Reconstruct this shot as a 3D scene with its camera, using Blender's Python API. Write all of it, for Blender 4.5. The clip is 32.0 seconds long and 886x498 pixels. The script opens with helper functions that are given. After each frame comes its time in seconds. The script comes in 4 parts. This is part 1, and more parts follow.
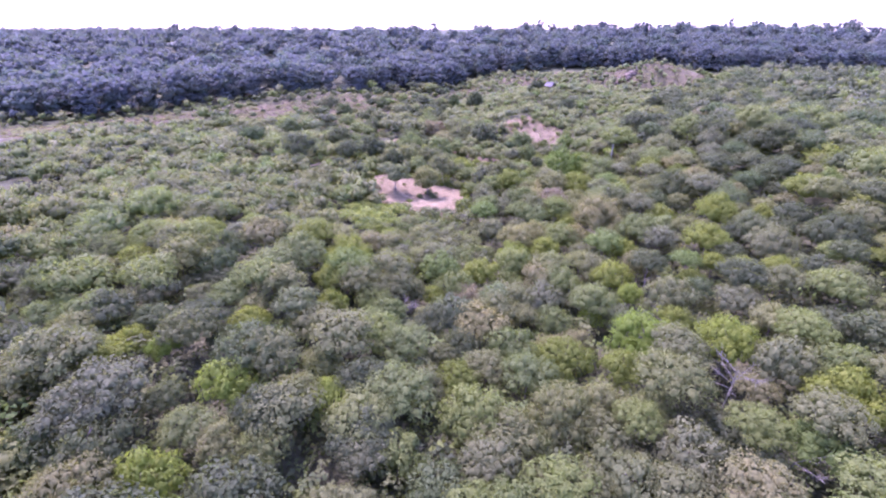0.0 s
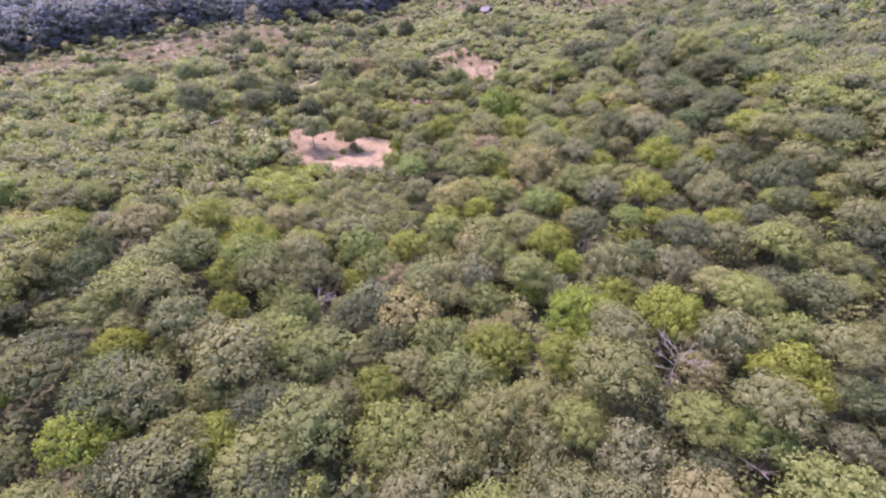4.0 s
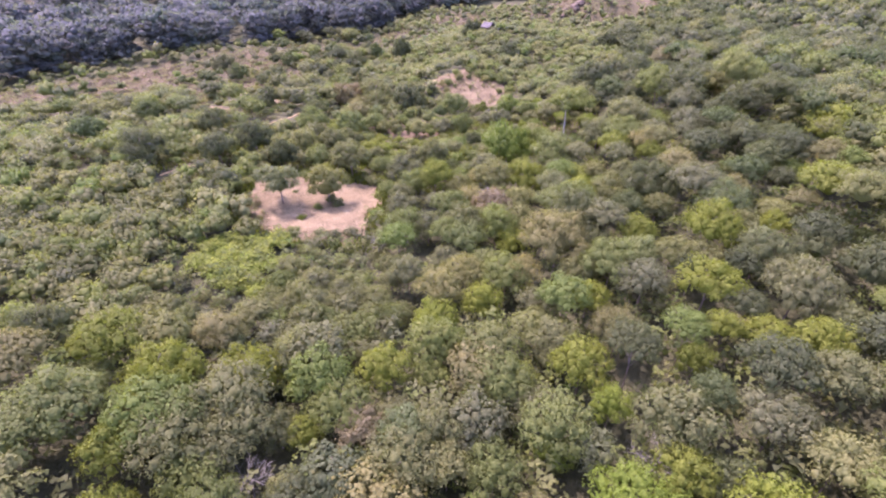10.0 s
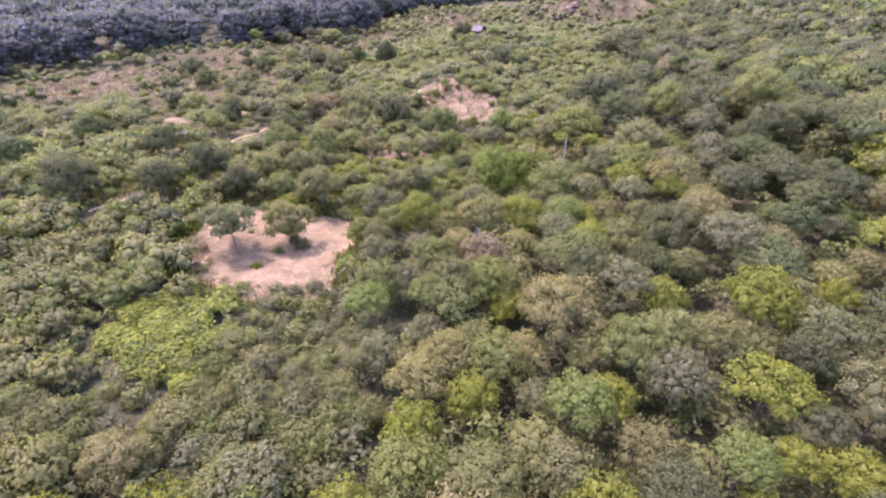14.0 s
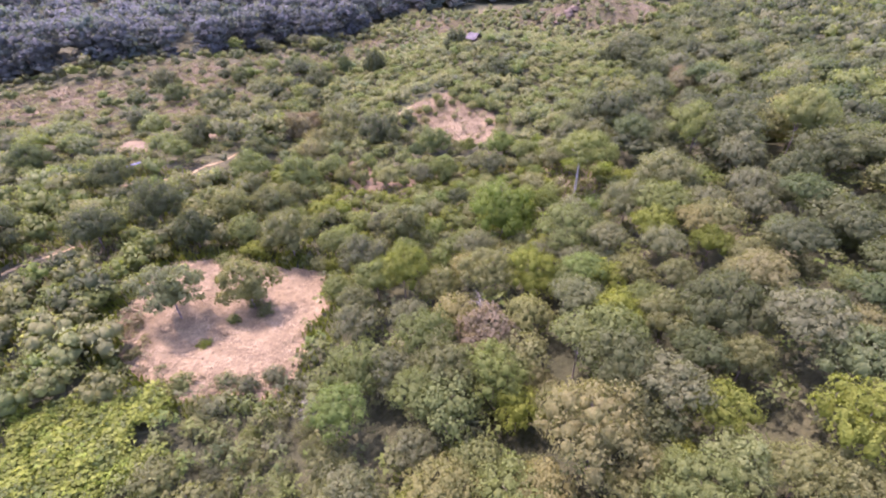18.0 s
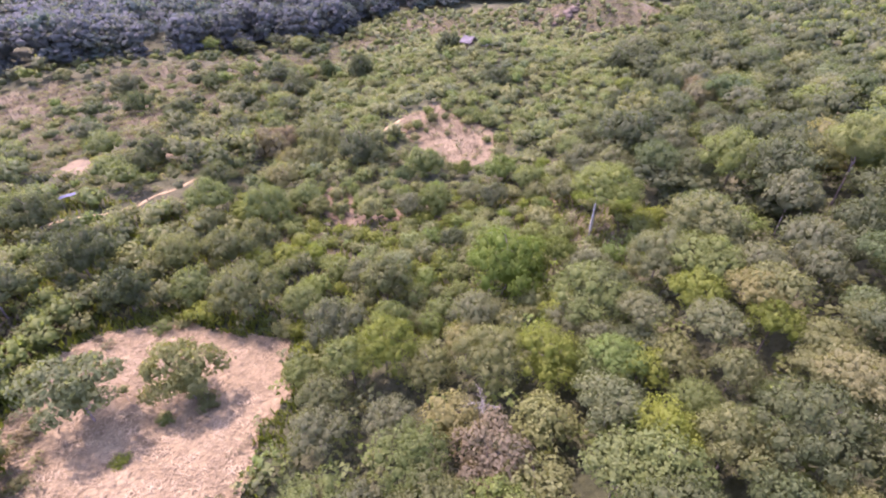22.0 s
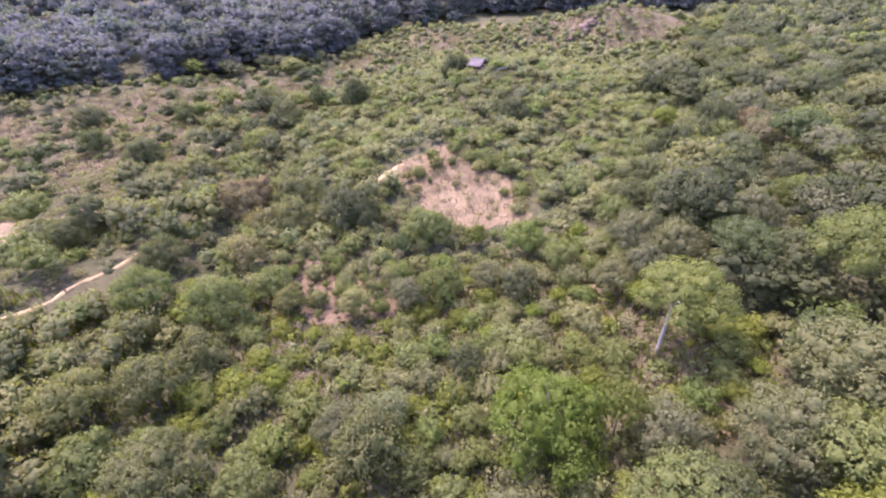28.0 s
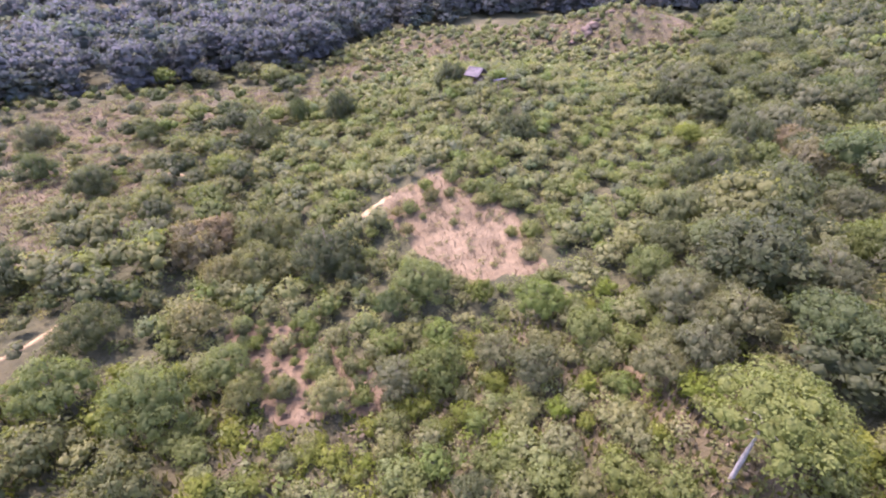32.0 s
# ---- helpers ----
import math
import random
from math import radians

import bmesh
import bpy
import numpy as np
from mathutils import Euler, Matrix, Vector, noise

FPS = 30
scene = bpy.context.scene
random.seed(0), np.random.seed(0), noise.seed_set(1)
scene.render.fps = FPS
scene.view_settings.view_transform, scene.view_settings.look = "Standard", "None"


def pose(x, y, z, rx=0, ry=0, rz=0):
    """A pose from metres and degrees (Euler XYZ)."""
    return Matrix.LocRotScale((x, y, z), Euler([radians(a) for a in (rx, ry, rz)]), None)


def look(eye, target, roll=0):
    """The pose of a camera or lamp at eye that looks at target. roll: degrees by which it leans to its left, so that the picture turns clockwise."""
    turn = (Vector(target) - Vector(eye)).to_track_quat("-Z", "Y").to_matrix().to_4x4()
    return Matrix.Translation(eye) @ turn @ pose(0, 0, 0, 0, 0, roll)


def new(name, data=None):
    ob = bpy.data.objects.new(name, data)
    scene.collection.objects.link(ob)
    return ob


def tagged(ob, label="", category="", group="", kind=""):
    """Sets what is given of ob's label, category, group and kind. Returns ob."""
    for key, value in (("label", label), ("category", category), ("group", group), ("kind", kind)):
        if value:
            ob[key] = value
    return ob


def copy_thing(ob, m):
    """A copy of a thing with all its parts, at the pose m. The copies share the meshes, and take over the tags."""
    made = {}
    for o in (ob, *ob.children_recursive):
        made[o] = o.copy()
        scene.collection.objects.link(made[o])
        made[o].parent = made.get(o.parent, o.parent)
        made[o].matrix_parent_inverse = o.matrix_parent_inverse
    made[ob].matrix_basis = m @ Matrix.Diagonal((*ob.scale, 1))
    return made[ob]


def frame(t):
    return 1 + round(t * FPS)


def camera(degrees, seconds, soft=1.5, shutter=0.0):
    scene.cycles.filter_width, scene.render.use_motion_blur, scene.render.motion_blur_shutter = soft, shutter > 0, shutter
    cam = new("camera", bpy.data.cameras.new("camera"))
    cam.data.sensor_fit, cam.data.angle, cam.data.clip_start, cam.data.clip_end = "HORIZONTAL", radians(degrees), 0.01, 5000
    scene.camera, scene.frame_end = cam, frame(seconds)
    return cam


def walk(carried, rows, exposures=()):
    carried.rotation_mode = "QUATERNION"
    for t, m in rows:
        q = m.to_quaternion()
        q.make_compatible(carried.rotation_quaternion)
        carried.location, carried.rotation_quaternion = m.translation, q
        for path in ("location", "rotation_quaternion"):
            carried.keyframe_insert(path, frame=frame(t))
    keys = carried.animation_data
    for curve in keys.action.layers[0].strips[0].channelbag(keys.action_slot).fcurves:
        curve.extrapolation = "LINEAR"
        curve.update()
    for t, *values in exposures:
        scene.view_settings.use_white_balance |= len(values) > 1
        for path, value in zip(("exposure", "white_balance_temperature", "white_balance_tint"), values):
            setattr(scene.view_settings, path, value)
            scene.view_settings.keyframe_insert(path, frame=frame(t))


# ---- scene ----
cam = camera(88.9, 32.0, soft=2.1)
METRES, EYE, TILT, LEAN, TURN = 100.0, 33.0, -26.4, 0.0, 0.0
ROWS = [
    (0.0, 0.0, 0.0, 0.0, 0.0, 0.0, -0.0),
    (0.5, 0.0079, 0.0073, 0.0071, -2.71, -0.61, 3.95),
    (1.0, 0.0139, 0.0151, 0.0123, -5.74, -4.38, 5.49),
    (1.5, 0.0196, 0.0238, 0.0165, -6.63, -6.96, 4.68),
    (2.0, 0.0254, 0.0326, 0.023, -6.39, -8.02, 4.22),
    (2.5, 0.0294, 0.0412, 0.0301, -6.31, -7.27, 3.84),
    (4.5, 0.046, 0.084, 0.0486, -6.02, -8.63, 3.9),
    (5.0, 0.0493, 0.0962, 0.0552, -5.9, -8.53, 3.87),
    (5.5, 0.0526, 0.1077, 0.0616, -5.96, -8.25, 3.94),
    (6.0, 0.0562, 0.1218, 0.0675, -5.95, -8.01, 4.06),
    (6.5, 0.0589, 0.1326, 0.0758, -5.82, -8.35, 4.16),
    (7.0, 0.0622, 0.1476, 0.0818, -5.53, -7.8, 4.39),
    (7.5, 0.065, 0.1615, 0.0872, -5.51, -7.3, 4.52),
    (8.0, 0.0683, 0.176, 0.0951, -5.49, -6.98, 4.63),
    (8.5, 0.0715, 0.1883, 0.1023, -5.52, -7.29, 4.69),
    (9.0, 0.0743, 0.2033, 0.1089, -5.72, -7.36, 4.73),
    (9.5, 0.0777, 0.217, 0.1154, -5.61, -7.25, 4.82),
    (10.0, 0.0809, 0.232, 0.1224, -5.51, -7.37, 4.86),
    (10.5, 0.0844, 0.2454, 0.129, -5.49, -7.45, 4.9),
    (11.0, 0.0872, 0.2606, 0.1359, -5.85, -7.27, 4.92),
    (11.5, 0.0904, 0.2746, 0.1429, -5.93, -7.15, 4.93),
    (12.0, 0.0935, 0.2891, 0.1504, -5.96, -7.27, 4.88),
    (12.5, 0.0969, 0.3037, 0.1573, -6.09, -7.02, 4.79),
    (13.0, 0.1002, 0.3188, 0.1638, -6.31, -6.9, 4.68),
    (13.5, 0.1033, 0.3332, 0.1715, -6.55, -7.41, 4.61),
    (15.5, 0.1156, 0.3907, 0.2003, -7.08, -7.96, 4.68),
    (16.0, 0.1184, 0.4047, 0.207, -7.2, -7.61, 4.62),
    (16.5, 0.1217, 0.4211, 0.2142, -7.24, -6.96, 4.74),
    (17.0, 0.1246, 0.4349, 0.2212, -7.27, -6.86, 4.96),
    (17.5, 0.1265, 0.4484, 0.2296, -7.42, -7.59, 5.12),
    (18.0, 0.1293, 0.463, 0.2357, -7.31, -7.62, 5.21),
    (18.5, 0.132, 0.4777, 0.2428, -7.29, -7.9, 5.25),
    (19.0, 0.1339, 0.4918, 0.249, -7.45, -7.88, 5.2),
    (19.5, 0.137, 0.5067, 0.2566, -7.41, -7.89, 5.29),
    (20.0, 0.1395, 0.5207, 0.2627, -7.54, -7.81, 5.28),
    (20.5, 0.1422, 0.5354, 0.2706, -7.71, -8.16, 5.28),
    (21.0, 0.1444, 0.5493, 0.2771, -8.03, -8.14, 5.18),
    (21.5, 0.1472, 0.5646, 0.2844, -8.23, -8.07, 5.05),
    (22.0, 0.1499, 0.5782, 0.2915, -8.29, -8.11, 4.99),
    (22.5, 0.1523, 0.5932, 0.2989, -8.43, -8.12, 4.86),
    (23.0, 0.1552, 0.6072, 0.3059, -8.2, -7.96, 4.89),
    (23.5, 0.1582, 0.6229, 0.3134, -8.18, -7.8, 4.88),
    (24.0, 0.1607, 0.6373, 0.3211, -8.31, -7.39, 4.85),
    (24.5, 0.1633, 0.653, 0.3282, -8.31, -7.13, 4.86),
    (25.0, 0.1662, 0.6664, 0.3369, -8.1, -7.33, 5.01),
    (25.5, 0.1683, 0.6825, 0.3431, -8.15, -6.93, 5.0),
    (27.5, 0.1785, 0.7389, 0.3723, -7.59, -7.57, 5.28),
    (28.0, 0.1811, 0.754, 0.3791, -7.56, -7.16, 5.44),
    (28.5, 0.1827, 0.769, 0.3859, -7.87, -7.13, 5.5),
    (29.0, 0.1855, 0.7845, 0.393, -7.87, -7.24, 5.6),
    (29.5, 0.1876, 0.7981, 0.3996, -8.05, -7.27, 5.68),
    (30.0, 0.1904, 0.8134, 0.4066, -8.19, -7.49, 5.76),
    (30.5, 0.1921, 0.825, 0.4132, -8.24, -7.76, 5.72),
    (31.0, 0.1951, 0.8407, 0.4199, -7.98, -7.48, 5.76),
    (31.5, 0.1973, 0.8551, 0.4265, -8.3, -7.05, 5.81),
    (32.0, 0.2002, 0.8714, 0.4327, -8.28, -7.25, 5.95),
]
walk(cam, [(t, pose(0, 0, EYE, TILT, LEAN, TURN) @ pose(METRES * x, METRES * y, METRES * z, 90 + pitch, roll, yaw)) for t, x, y, z, yaw, pitch, roll in ROWS],
     exposures=[(0.0, 3.08, 5350, 85), (1.0, 2.98, 5500, 84), (2.5, 2.99, 5950, 78), (6.0, 3.02, 6100, 74), (20.0, 2.98, 6200, 69), (32.0, 2.98, 6200, 67)])

# ---- world, sun, exposure ----
SUN_ELEVATION, SUN_AZIMUTH = 66.0, -42.0   # degrees; azimuth from +y towards +x
world = bpy.data.worlds.new("world")
scene.world = world
world.use_nodes = True
wn = world.node_tree.nodes
sky = wn.new("ShaderNodeTexSky")
sky.sky_type = "NISHITA"
sky.sun_disc = False
sky.sun_elevation = radians(SUN_ELEVATION)
sky.sun_rotation = radians(SUN_AZIMUTH)
sky.air_density, sky.dust_density, sky.ozone_density = 1.0, 1.5, 1.0
world.node_tree.links.new(sky.outputs[0], wn["Background"].inputs[0])
wn["Background"].inputs[1].default_value = 0.15
sun = new("sun", bpy.data.lights.new("sun", "SUN"))
sun.data.energy = 1.8
sun.data.angle = radians(2.0)
sun.data.color = (1.0, 0.95, 0.87)
_d = Vector((math.sin(radians(SUN_AZIMUTH)) * math.cos(radians(SUN_ELEVATION)),
             math.cos(radians(SUN_AZIMUTH)) * math.cos(radians(SUN_ELEVATION)), math.sin(radians(SUN_ELEVATION))))
sun.matrix_world = look(_d * 200, (0, 0, 0))


# ---- materials ----
def shader(name, rough=0.8):
    m = bpy.data.materials.new(name)
    m.use_nodes = True
    n, l = m.node_tree.nodes, m.node_tree.links
    b = n["Principled BSDF"]
    b.inputs["Roughness"].default_value = rough
    b.inputs["Specular IOR Level"].default_value = 0.12
    return m, n, l, b


def ramp(n, l, value, stops):
    r = n.new("ShaderNodeValToRGB")
    while len(r.color_ramp.elements) < len(stops):
        r.color_ramp.elements.new(0.5)
    for e, (p, c) in zip(r.color_ramp.elements, stops):
        e.position, e.color = p, (*c, 1)
    l.new(value, r.inputs[0])
    return r.outputs[0]


def mix(n, l, kind, factor, a, b):
    m = n.new("ShaderNodeMix")
    m.data_type, m.blend_type = "RGBA", kind
    for sock, v in ((m.inputs[0], factor), (m.inputs[6], a), (m.inputs[7], b)):
        if isinstance(v, (int, float)):
            sock.default_value = v
        elif isinstance(v, tuple):
            sock.default_value = (*v, 1)
        else:
            l.new(v, sock)
    return m.outputs[2]


def noise_at(n, l, scale, detail=3.0, rough=0.55):
    g = n.new("ShaderNodeNewGeometry")
    t = n.new("ShaderNodeTexNoise")
    t.inputs["Scale"].default_value, t.inputs["Detail"].default_value, t.inputs["Roughness"].default_value = scale, detail, rough
    l.new(g.outputs["Position"], t.inputs["Vector"])
    return t.outputs["Fac"]


def leaf(name, dark, light, odd, per_tree=True, gloss=0.55):
    """Foliage: hue by leaf, by tree and by place, some light passing through the leaves."""
    m, n, l, b = shader(name, gloss)
    g = n.new("ShaderNodeNewGeometry")
    dark, odd = [0.5 * a + 0.5 * c for a, c in zip(dark, light)], [0.4 * a + 0.6 * c for a, c in zip(odd, light)]
    leafwise = ramp(n, l, g.outputs["Random Per Island"], [(0.0, dark), (0.55, light), (0.9, light), (1.0, odd)])
    if per_tree:
        o = n.new("ShaderNodeObjectInfo")
        tone = ramp(n, l, o.outputs["Random"], [(0.0, (0.7, 0.73, 0.68)), (0.3, (0.93, 0.93, 0.93)), (0.7, (1.06, 1.03, 0.9)), (1.0, (0.84, 1.0, 0.8))])
    else:
        plant = n.new("ShaderNodeAttribute")
        plant.attribute_name = "plant"
        tone = ramp(n, l, plant.outputs["Fac"], [(0.0, (0.7, 0.73, 0.68)), (0.3, (0.93, 0.93, 0.93)), (0.7, (1.06, 1.03, 0.9)), (1.0, (0.84, 1.0, 0.8))])
    c = mix(n, l, "MULTIPLY", 1.0, leafwise, tone)
    speckle = ramp(n, l, noise_at(n, l, 5.5, 3.0, 0.7), [(0.32, (0.84, 0.85, 0.85)), (0.5, (1, 1, 1)), (0.68, (1.1, 1.09, 1.06))])
    c = mix(n, l, "MULTIPLY", 1.0, c, speckle)
    l.new(c, b.inputs["Base Color"])
    b.inputs["Specular IOR Level"].default_value = 0.1
    bp = n.new("ShaderNodeBump")
    bp.inputs["Strength"].default_value, bp.inputs["Distance"].default_value = 0.25, 0.2
    l.new(noise_at(n, l, 3.6, 4.0, 0.75), bp.inputs["Height"])
    l.new(bp.outputs[0], b.inputs["Normal"])
    tr = n.new("ShaderNodeBsdfTranslucent")
    l.new(mix(n, l, "MULTIPLY", 1.0, c, (1.12, 1.16, 0.62)), tr.inputs[0])
    mx = n.new("ShaderNodeMixShader")
    mx.inputs[0].default_value = 0.5
    l.new(b.outputs[0], mx.inputs[1])
    l.new(tr.outputs[0], mx.inputs[2])
    l.new(mx.outputs[0], n["Material Output"].inputs[0])
    return m


def mottled(name, a, b_, c, scale, fine, rough=0.9, bump=0.4):
    m, n, l, b = shader(name, rough)
    big = ramp(n, l, noise_at(n, l, scale, 4.0), [(0.3, a), (0.5, b_), (0.7, c)])
    small = ramp(n, l, noise_at(n, l, fine, 5.0, 0.7), [(0.25, (0.6, 0.6, 0.6)), (0.5, (1, 1, 1)), (0.75, (1.3, 1.27, 1.22))])
    l.new(mix(n, l, "MULTIPLY", 1.0, big, small), b.inputs["Base Color"])
    bp = n.new("ShaderNodeBump")
    bp.inputs["Strength"].default_value, bp.inputs["Distance"].default_value = bump, 0.2
    l.new(noise_at(n, l, fine * 0.6, 5.0, 0.7), bp.inputs["Height"])
    l.new(bp.outputs[0], b.inputs["Normal"])
    return m


LEAF = {
    "olive": ((0.073, 0.085, 0.031), (0.116, 0.135, 0.047), (0.158, 0.176, 0.068)),
    "lime": ((0.082, 0.106, 0.017), (0.124, 0.158, 0.024), (0.165, 0.195, 0.04)),
    "green": ((0.068, 0.092, 0.025), (0.11, 0.144, 0.038), (0.155, 0.185, 0.058)),
    "vivid": ((0.062, 0.086, 0.015), (0.094, 0.126, 0.023), (0.13, 0.164, 0.036)),
    "blue": ((0.07, 0.09, 0.04), (0.11, 0.138, 0.062), (0.15, 0.178, 0.088)),
    "gold": ((0.095, 0.1, 0.036), (0.148, 0.153, 0.055), (0.21, 0.208, 0.082)),
    "grey": ((0.07, 0.084, 0.038), (0.108, 0.126, 0.056), (0.146, 0.164, 0.077)),
    "dark": ((0.042, 0.056, 0.024), (0.068, 0.088, 0.034), (0.1, 0.12, 0.05)),
    "pale": ((0.095, 0.112, 0.042), (0.15, 0.172, 0.066), (0.21, 0.226, 0.104)),
    "rust": ((0.09, 0.083, 0.045), (0.14, 0.125, 0.068), (0.185, 0.162, 0.09)),
    # distance haze put into the leaf colour: bluish, hardly varied, for the far forest
    "hazed": ((0.063, 0.081, 0.073), (0.068, 0.087, 0.079), (0.074, 0.093, 0.085)),
    "fern": ((0.115, 0.155, 0.026), (0.172, 0.22, 0.036), (0.23, 0.265, 0.055)),
}
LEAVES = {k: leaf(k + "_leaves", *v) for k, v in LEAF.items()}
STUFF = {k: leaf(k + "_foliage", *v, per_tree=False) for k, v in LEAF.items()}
BARK = mottled("brown_bark", (0.10, 0.08, 0.06), (0.15, 0.125, 0.10), (0.2, 0.17, 0.14), 2.0, 14.0)
PALE_BARK = mottled("pale_bark", (0.085, 0.085, 0.058), (0.118, 0.118, 0.082), (0.15, 0.15, 0.106), 1.5, 12.0, 0.8)
STRAW = mottled("straw_litter", (0.092, 0.074, 0.034), (0.138, 0.111, 0.052), (0.178, 0.146, 0.071), 0.35, 2.6, 0.95, 0.8)
EARTH = mottled("stubble_earth", (0.066, 0.054, 0.026), (0.104, 0.085, 0.041), (0.14, 0.115, 0.057), 0.25, 1.8, 0.95, 0.9)
SAND = mottled("sandy_track", (0.16, 0.127, 0.057), (0.21, 0.168, 0.077), (0.26, 0.21, 0.1), 0.5, 5.0, 0.95)
DRYGRASS = mottled("dry_grass", (0.10, 0.088, 0.047), (0.14, 0.118, 0.067), (0.18, 0.146, 0.09), 0.3, 3.0, 0.9)
SOIL = mottled("reddish_soil", (0.062, 0.048, 0.024), (0.09, 0.071, 0.035), (0.12, 0.097, 0.05), 0.45, 2.2, 0.95, 0.9)
WHITE_BARK = mottled("white_bark", (0.19, 0.19, 0.135), (0.24, 0.24, 0.175), (0.3, 0.3, 0.22), 1.5, 9.0, 0.75)
STRAWBLADE = mottled("straw_blades", (0.13, 0.104, 0.051), (0.18, 0.146, 0.073), (0.25, 0.206, 0.107), 0.6, 3.0, 0.9)
ROCK = mottled("grey_rock", (0.06, 0.049, 0.031), (0.085, 0.069, 0.043), (0.11, 0.09, 0.058), 0.7, 4.0, 0.9)
THATCH = mottled("weathered_thatch", (0.058, 0.056, 0.047), (0.085, 0.082, 0.07), (0.115, 0.111, 0.095), 1.2, 9.0, 0.95)
TIMBER = mottled("grey_timber", (0.10, 0.08, 0.07), (0.15, 0.125, 0.1), (0.2, 0.17, 0.14), 2.0, 12.0)
SHEET = mottled("white_tarp", (0.045, 0.052, 0.063), (0.06, 0.068, 0.08), (0.075, 0.084, 0.096), 0.8, 5.0, 0.85, 0.2)


def ground_material():
    """Soil and leaf litter under low green growth, going over into dry grass where the ground is open."""
    m, n, l, b = shader("ground_cover", 0.95)
    green = ramp(n, l, noise_at(n, l, 0.14, 5.0, 0.65), [(0.3, (0.03, 0.036, 0.015)), (0.5, (0.045, 0.051, 0.021)), (0.7, (0.068, 0.07, 0.031))])
    dry = ramp(n, l, noise_at(n, l, 0.1, 5.0, 0.65), [(0.3, (0.05, 0.049, 0.021)), (0.48, (0.076, 0.066, 0.03)), (0.65, (0.1, 0.083, 0.04))])
    a = n.new("ShaderNodeAttribute")
    a.attribute_name = "dryness"
    c = mix(n, l, "MIX", a.outputs["Fac"], green, dry)
    fine = ramp(n, l, noise_at(n, l, 1.7, 5.0, 0.75), [(0.25, (0.55, 0.58, 0.55)), (0.5, (1, 1, 1)), (0.75, (1.4, 1.35, 1.2))])
    l.new(mix(n, l, "MULTIPLY", 1.0, c, fine), b.inputs["Base Color"])
    bp = n.new("ShaderNodeBump")
    bp.inputs["Strength"].default_value, bp.inputs["Distance"].default_value = 0.9, 0.5
    l.new(noise_at(n, l, 1.2, 6.0, 0.7), bp.inputs["Height"])
    l.new(bp.outputs[0], b.inputs["Normal"])
    return m


GROUND = ground_material()


# ---- terrain ----
def smooth(a, b, v):
    u = np.clip((v - a) / (b - a), 0, 1)
    return u * u * (3 - 2 * u)


def bump_at(x, y, cx, cy, sx, sy):
    return np.exp(-((x - cx) / sx) ** 2 - ((y - cy) / sy) ** 2)


def ground_z(x, y):
    cap = 7 - 5 * smooth(110, 170, y)
    z = -2 + cap * np.tanh(0.0045 * (x - 15) ** 2 / cap)
    z = z + 8.5 * bump_at(x, y, 52, 200, 27, 32) + 4.5 * bump_at(x, y, 25, 162, 14, 14)
    z = z + 12 * bump_at(x, y, 120, 274, 25, 17) + 5 * bump_at(x, y, 88, 288, 26, 20) + 4.5 * bump_at(x, y, 150, 274, 19, 17)
    z = z + 4.5 * bump_at(x, y, -76, 228, 40, 19)
    z = z + (18 + 0.012 * np.clip(x, -100, 400)) * smooth(250 + 0.2 * x, 440 + 0.1 * x, y)
    z = z - 30 * smooth(700, 2500, np.hypot(x, y))
    z = z + 0.5 * np.sin(x * 0.13 + 1.3) * np.sin(y * 0.11) + 0.25 * np.sin(x * 0.31 - y * 0.27)
    return z


def forest_edge(x):
    """Where the tall dark forest begins."""
    return np.interp(x, [-400, -165, -135, -110, -93, -65, -45, -28, -9, 11, 37, 66, 95, 140], [150, 176, 184, 206, 219, 229, 242, 264, 262, 292, 322, 330, 336, 340]) + 3 * np.sin(x * 0.09)


def right_edge(y):
    return np.interp(y, [92, 108, 125, 140, 150, 165, 200, 230, 270, 330], [30, 52, 46, 58, 70, 82, 91, 122, 165, 190]) + 2.5 * np.sin(y * 0.12)


def wobble(x, y):
    return 1.2 * np.sin(x * 0.7 + y * 0.31) + 0.9 * np.sin(y * 0.9 - x * 0.43) + 0.4 * np.sin(2.3 * x + 1.9 * y)


def inside(x, y, corners):
    """How far inside a rough plot, in metres (negative outside)."""
    d = np.full(np.shape(x), 1e9)
    for (ax, ay), (bx, by) in zip(corners, corners[1:] + corners[:1]):
        ln = math.hypot(bx - ax, by - ay)
        d = np.minimum(d, ((by - ay) * (x - ax) - (bx - ax) * (y - ay)) / ln)
    return d + 0.45 * wobble(x, y)


PLOT = [(-17.2, 91), (-15, 98), (-14, 103.3), (-8, 104), (-2, 103.6), (3.6, 101.8), (4.0, 92), (2.4, 84.0), (0.0, 80.6), (-6, 81.6), (-12, 84)]
FIELD = [(20, 156), (26, 159.5), (31, 162), (35.5, 160), (40.6, 149), (38.5, 138.8), (31, 139.3), (23.5, 148)]
ROWS_PLOT = [(2, 131), (2.2, 137.2), (10.5, 138), (18.3, 127), (17.5, 123.5), (9, 125)]
YARD = [(-40, 144), (-40, 154), (-36.5, 154), (-30, 144), (-31, 142)]
YARD_TWO = [(-31, 153.5), (-28, 157.5), (-24, 156), (-21.5, 150.5), (-26, 147.5)]
FERNS = [(-19, 75), (-19.5, 81.5), (-7.5, 81.5), (-7, 75), (-10, 68.5), (-14.5, 70)]
SITES = [PLOT, FIELD, ROWS_PLOT, YARD, YARD_TWO]


